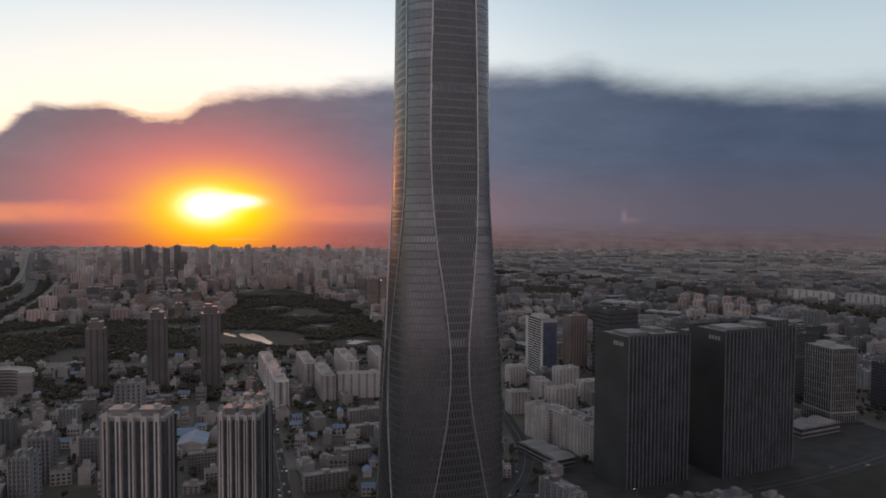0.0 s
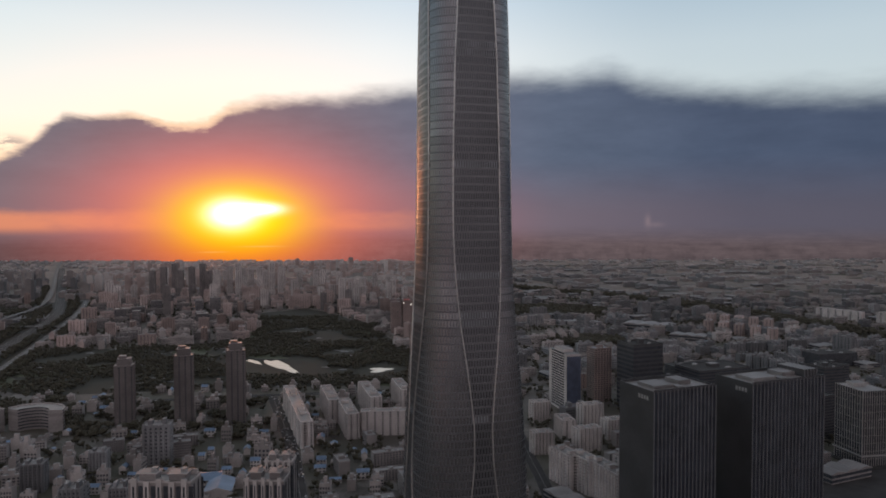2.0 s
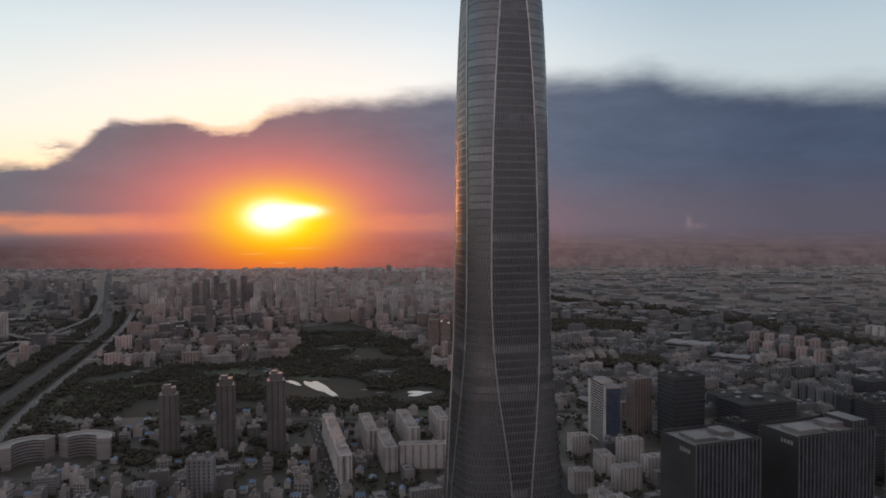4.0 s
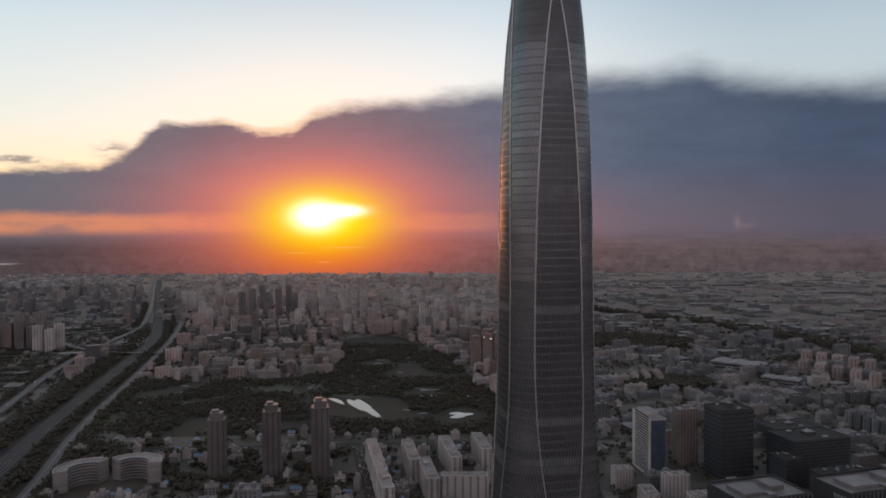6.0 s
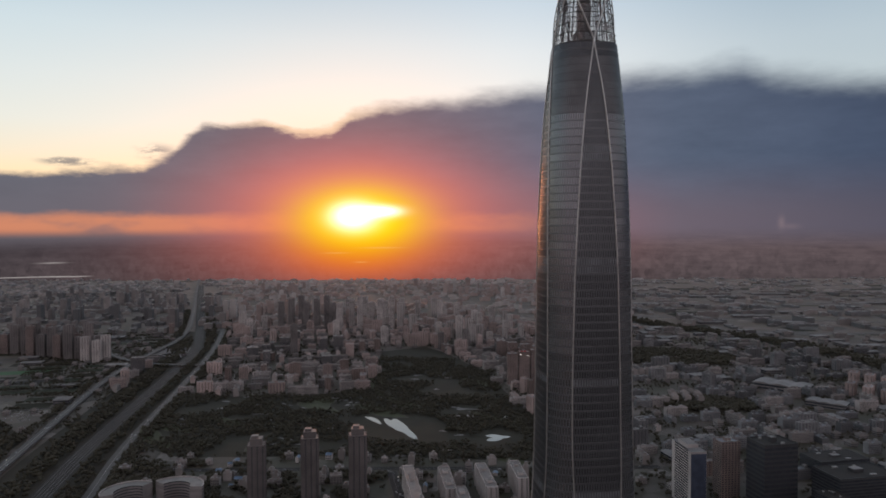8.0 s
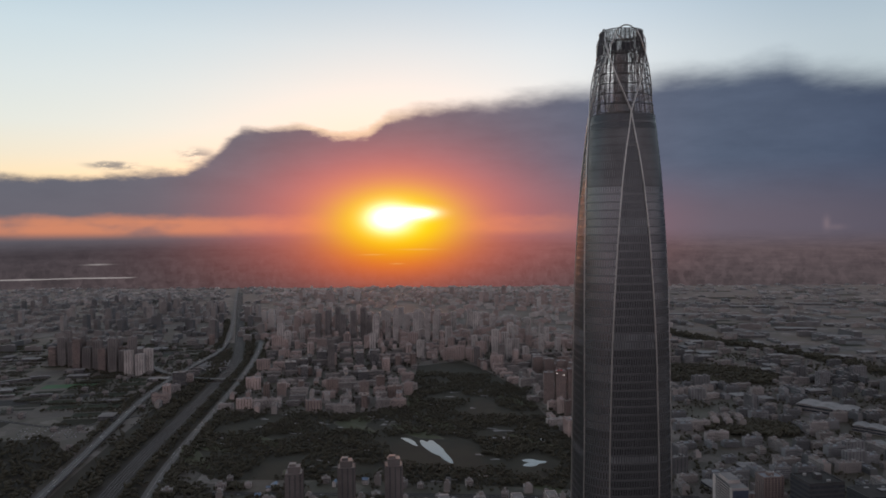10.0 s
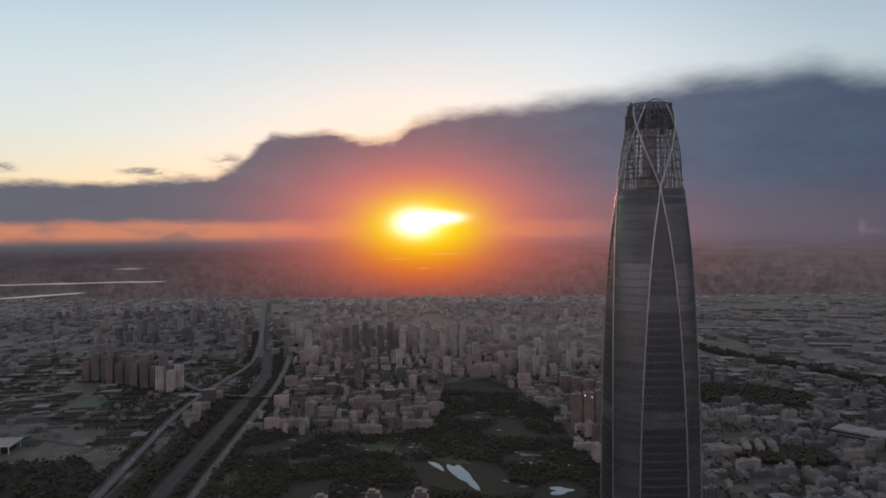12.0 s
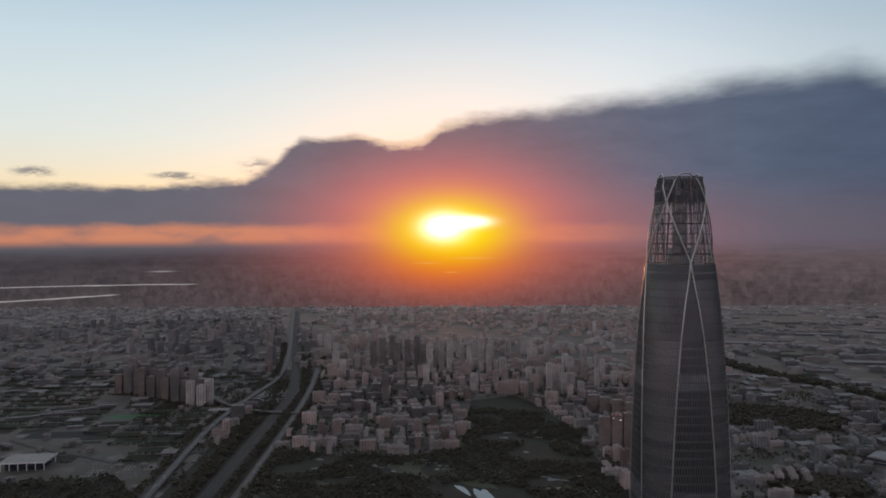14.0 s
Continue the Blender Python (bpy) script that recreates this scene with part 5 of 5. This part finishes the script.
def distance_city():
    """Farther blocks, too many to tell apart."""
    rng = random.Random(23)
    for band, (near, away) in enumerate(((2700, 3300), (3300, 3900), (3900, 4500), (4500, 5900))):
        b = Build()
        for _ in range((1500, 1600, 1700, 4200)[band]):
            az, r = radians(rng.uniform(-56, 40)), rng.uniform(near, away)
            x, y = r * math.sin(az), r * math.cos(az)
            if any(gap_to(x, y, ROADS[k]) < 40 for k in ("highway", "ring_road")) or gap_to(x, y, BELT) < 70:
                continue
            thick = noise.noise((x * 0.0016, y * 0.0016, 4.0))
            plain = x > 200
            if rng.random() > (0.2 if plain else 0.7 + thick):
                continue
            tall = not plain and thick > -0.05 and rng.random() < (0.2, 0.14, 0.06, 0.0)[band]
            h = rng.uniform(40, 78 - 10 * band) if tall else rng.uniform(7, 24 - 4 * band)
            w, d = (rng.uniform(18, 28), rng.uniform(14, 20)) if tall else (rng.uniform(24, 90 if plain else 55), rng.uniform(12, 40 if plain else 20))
            # rose and pale walls and pale roofs here stand in for haze
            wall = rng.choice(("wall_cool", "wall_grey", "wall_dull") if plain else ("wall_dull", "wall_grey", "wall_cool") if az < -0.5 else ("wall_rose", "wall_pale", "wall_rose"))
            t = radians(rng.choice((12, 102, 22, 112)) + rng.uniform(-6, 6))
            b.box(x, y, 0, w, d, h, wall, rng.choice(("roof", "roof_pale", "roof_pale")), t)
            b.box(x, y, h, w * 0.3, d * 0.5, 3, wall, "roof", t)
        b.thing("distant_blocks", "mass of distant city blocks in colours paled for haze", "buildings", kind="stuff")


distance_city()


# ---- trees ----
def ico():
    p = (1 + 5 ** 0.5) / 2
    v = np.array([(-1, p, 0), (1, p, 0), (-1, -p, 0), (1, -p, 0), (0, -1, p), (0, 1, p), (0, -1, -p), (0, 1, -p), (p, 0, -1), (p, 0, 1), (-p, 0, -1), (-p, 0, 1)], float)
    f = np.array([(0, 11, 5), (0, 5, 1), (0, 1, 7), (0, 7, 10), (0, 10, 11), (1, 5, 9), (5, 11, 4), (11, 10, 2), (10, 7, 6), (7, 1, 8), (3, 9, 4), (3, 4, 2), (3, 2, 6), (3, 6, 8), (3, 8, 9), (4, 9, 5), (2, 4, 11), (6, 2, 10), (8, 6, 7), (9, 8, 1)])
    return v / np.linalg.norm(v[0]), f


ICO_V, ICO_F = ico()


def woods(name, label, spots, seed, size=(3.2, 5.5)):
    """Trees in one mesh: a trunk and several leaf clumps each."""
    r = np.random.RandomState(seed)
    vs, fs, n = [], [], 0
    trunk = np.array([(-0.25, -0.25, 0), (0.25, -0.25, 0), (0.25, 0.25, 0), (-0.25, 0.25, 0), (-0.14, -0.14, 1), (0.14, -0.14, 1), (0.14, 0.14, 1), (-0.14, 0.14, 1)])
    sides = np.array([(0, 1, 5), (0, 5, 4), (1, 2, 6), (1, 6, 5), (2, 3, 7), (2, 7, 6), (3, 0, 4), (3, 4, 7)])
    for x, y in spots:
        a = r.uniform(*size)
        vs.append(trunk * (1, 1, a * 1.3) + (x, y, 0))
        fs.append(sides + n)
        n += 8
        for k in range(r.randint(3, 6)):
            q = a * r.uniform(0.42, 0.72)
            at = (x + r.normal(0, a * 0.42), y + r.normal(0, a * 0.42), a * r.uniform(0.85, 1.75))
            vs.append(ICO_V * r.uniform(0.65, 1.25, (12, 1)) * (q, q, q * 0.85) + at)
            fs.append(ICO_F + n)
            n += 12
    v, f = np.concatenate(vs), np.concatenate(fs)
    me = bpy.data.meshes.new(name)
    me.vertices.add(len(v))
    me.vertices.foreach_set("co", v.astype(np.float32).ravel())
    me.loops.add(f.size)
    me.loops.foreach_set("vertex_index", f.astype(np.int32).ravel())
    me.polygons.add(len(f))
    me.polygons.foreach_set("loop_start", np.arange(0, f.size, 3, dtype=np.int32))
    me.update(calc_edges=True)
    me.materials.append(M["trees"])
    tagged(new(name, me), label, "trees", kind="stuff")


def plant():
    rng = random.Random(31)
    spots = []
    wet = ((-340, 1283, 88), (-404, 1322, 46), (-150, 1254, 44))
    while len(spots) < 7400:
        x, y = rng.uniform(-870, -50), rng.uniform(1040, 1970)
        if inside(x, y, PARK) and all(math.hypot(x - a, y - c) > q for a, c, q in wet) and noise.noise((x * 0.011, y * 0.011, 0)) + 0.3 * rng.random() > 0.0:
            spots.append((x, y))
    woods("park_trees", "dark massed trees of the park", spots, 1, (1.9, 3.9))
    spots = []
    for line, offs in ((ROADS["railway"], (-60, -52, -44, -36, -27, 27, 36, 46, 54)), (ROADS["highway"], (-30, -22)), (ROADS["avenue"], (18, 25, 33))):
        for p in resample(line, 9):
            if p.y < 2900:
                for o in offs:
                    if rng.random() < 0.75:
                        spots.append((p.x + o * 0.92 + rng.uniform(-4, 4), p.y + o * 0.38 + rng.uniform(-4, 4)))
    woods("roadside_trees", "dark rows of trees along railway and highway", [p for p in spots if gap_to(*p, ROADS["highway"]) > 16 and gap_to(*p, ROADS["avenue"]) > 14 and gap_to(*p, ROADS["railway"]) > 19], 2)
    spots = []
    while len(spots) < 1300:
        x, y = rng.uniform(-1330, -830), rng.uniform(600, 1180)
        if inside(x, y, COPSE) and gap_to(x, y, ROADS["highway"]) > 18 and gap_to(x, y, ROADS["railway"]) > 40:
            spots.append((x, y))
    woods("copse_trees", "dark copse west of the highway", spots, 6)
    spots = [(p.x + rng.gauss(0, 26), p.y + rng.gauss(0, 26)) for p in resample(BELT, 1.5)]
    for x, y, size in WOODS:
        for _ in range(int(size * 7)):
            a, q = rng.uniform(0, 6.3), size * math.sqrt(rng.random())
            spots.append((x + q * math.cos(a) * 1.5, y + q * math.sin(a)))
    woods("belt_trees", "dark belt of trees on the plain", spots, 3, (4, 7))
    spots = []
    near = [t for t in TAKEN]
    grid = {}
    for a, c, q in near:
        grid.setdefault((int(a // 60), int(c // 60)), []).append((a, c, q))

    def free_of(x, y, k):
        if (190 < x < 800 and y < 740) or inside(x, y, PARK) or inside(x, y, COPSE) or any(math.hypot(x - a, y - c) < q * 1.02 + 2 for i in (-1, 0, 1) for j in (-1, 0, 1) for a, c, q in grid.get((k[0] + i, k[1] + j), ())):
            return False
        return not any(gap_to(x, y, ROADS[n]) < WIDTH[n] / 2 + 3 for n in ROADS)

    tries = 0
    while len(spots) < 7500 and tries < 80000:
        tries += 1
        az, r = radians(rng.uniform(-52, 34)), math.sqrt(rng.uniform(480 ** 2, 2500 ** 2))
        x, y = r * math.sin(az), r * math.cos(az)
        k = (int(x // 60), int(y // 60))
        if not (x < -1.0 * y + 150 and y < 2250 and x > -2800) and noise.noise((x * 0.013, y * 0.013, 8.0)) > -0.12 and free_of(x, y, k):
            spots.append((x, y))
    spots += [q for q in HEDGES if free_of(*q, (int(q[0] // 60), int(q[1] // 60)))]
    for _ in range(3000):
        x, y = rng.uniform(-720, -250), rng.uniform(840, 1030)
        k = (int(x // 60), int(y // 60))
        if noise.noise((x * 0.02, y * 0.02, 3.0)) > -0.05 and free_of(x, y, k):
            spots.append((x, y))
    woods("street_trees", "dark trees between the city blocks", spots, 4, (2.6, 4.4))


plant()


# ---- cars ----
def cars():
    rng = random.Random(41)
    b = Build()
    b.box(0, 0, 0.35, 4.5, 1.8, 0.6, "car")
    body = b.mesh("body")
    b = Build()
    b.box(-0.2, 0, 0.95, 2.4, 1.6, 0.5, "window", "car")
    cabin = b.mesh("cabin")
    b = Build()
    b.tube([(0, -0.1, 0), (0, 0.1, 0)], 0.31, "louver", 8)
    wheel = b.mesh("wheel")

    def park_car(x, y, z, turn, label):
        car = tagged(new("car"), label, "car", "cars on the roads")
        car.matrix_basis = pose(x, y, z, 0, 0, turn)
        for part_name, me in (("body", body), ("cabin", cabin)):
            new(part_name, me).parent = car
        for a in (-1.4, 1.4):
            for c in (-0.85, 0.85):
                p = new("wheel", wheel)
                p.parent, p.location = car, (a, c, 0.31)

    for row in range(5):   # rows of cars on the yards west of the highway
        for i in range(16):
            if rng.random() < 0.7:
                park_car(-1185 + 7.5 * i - 9 * row, 1150 + 3 * i + 16 * row, 0.01, 112, "small pale car parked in a yard")
    for name, z, n in (("street", 0.18, 60), ("highway", 5.0, 34), ("avenue", 0.18, 24), ("park_road", 0.18, 24), ("east_road", 0.18, 20), ("cross_road", 0.18, 16)):
        pts = resample(ROADS[name], 6)
        pts = [p for p in pts if p.y < 1900]
        for _ in range(n):
            i = rng.randrange(1, len(pts) - 1)
            d = (pts[i + 1] - pts[i - 1]).normalized()
            o = rng.choice((-1, 1)) * WIDTH[name] * rng.choice((0.16, 0.36))
            park_car(pts[i].x + d.y * o, pts[i].y - d.x * o, z, math.degrees(math.atan2(d.y, d.x)), "small pale car on the road")


cars()


def fields():
    """Flat plots, glasshouse roofs and yards on the open plain."""
    rng = random.Random(53)
    shades = ("field_dark", "field_dark", "field_brown", "field_pale", "field_pale", "field_brown")
    for i in range(150):
        east = i < 110
        x, y = (rng.uniform(180, 2700), rng.uniform(2350, 4900)) if east else (rng.uniform(-4200, -1900), rng.uniform(2300, 4700))
        if gap_to(x, y, ROADS["ring_road"]) < 60 or gap_to(x, y, ROADS["highway"]) < 120:
            continue
        b = Build()
        b.box(x, y, 0, rng.uniform(70, 260), rng.uniform(40, 120), 0.05 + 0.002 * i, rng.choice(shades), None, radians(10 + rng.uniform(-5, 5)))
        b.thing("field", "flat field plot on the plain", "field", kind="structure")


fields()


def street_lamps():
    """Lamp posts with lit heads."""
    b = Build()
    b.tube([(0, 0, 0), (0, 0, 8.6)], 0.09, "plant", 6)
    pole = b.mesh("pole")
    b = Build()
    b.tube([(0, 0, 8.6), (0.8, 0, 9.1), (1.9, 0, 9.2)], 0.07, "plant", 6)
    arm = b.mesh("arm")
    b = Build()
    b.box(2.0, 0, 9.0, 1.0, 0.5, 0.2, "lamp_white")
    head = b.mesh("lamp_head")
    rng = random.Random(61)
    for name, z, step, keep, low, high in (("highway", 5.0, 62, 0.5, 900, 2900), ("avenue", 0.17, 58, 0.45, 900, 2500), ("east_road", 0.17, 46, 0.4, 520, 1900), ("street", 0.17, 40, 0.6, 430, 1060), ("cross_road", 0.17, 44, 0.4, 500, 900)):
        for p in resample(ROADS[name], step):
            if low < p.y < high and rng.random() < keep:
                lamp = tagged(new("street_lamp"), "tall street lamp with a lit white head", "street lamp", "street lamps along the roads")
                lamp.matrix_basis = pose(p.x + WIDTH[name] * 0.46, p.y, z, 0, 0, 180)
                for part_name, me in (("pole", pole), ("arm", arm), ("lamp_head", head)):
                    new(part_name, me).parent = lamp


street_lamps()
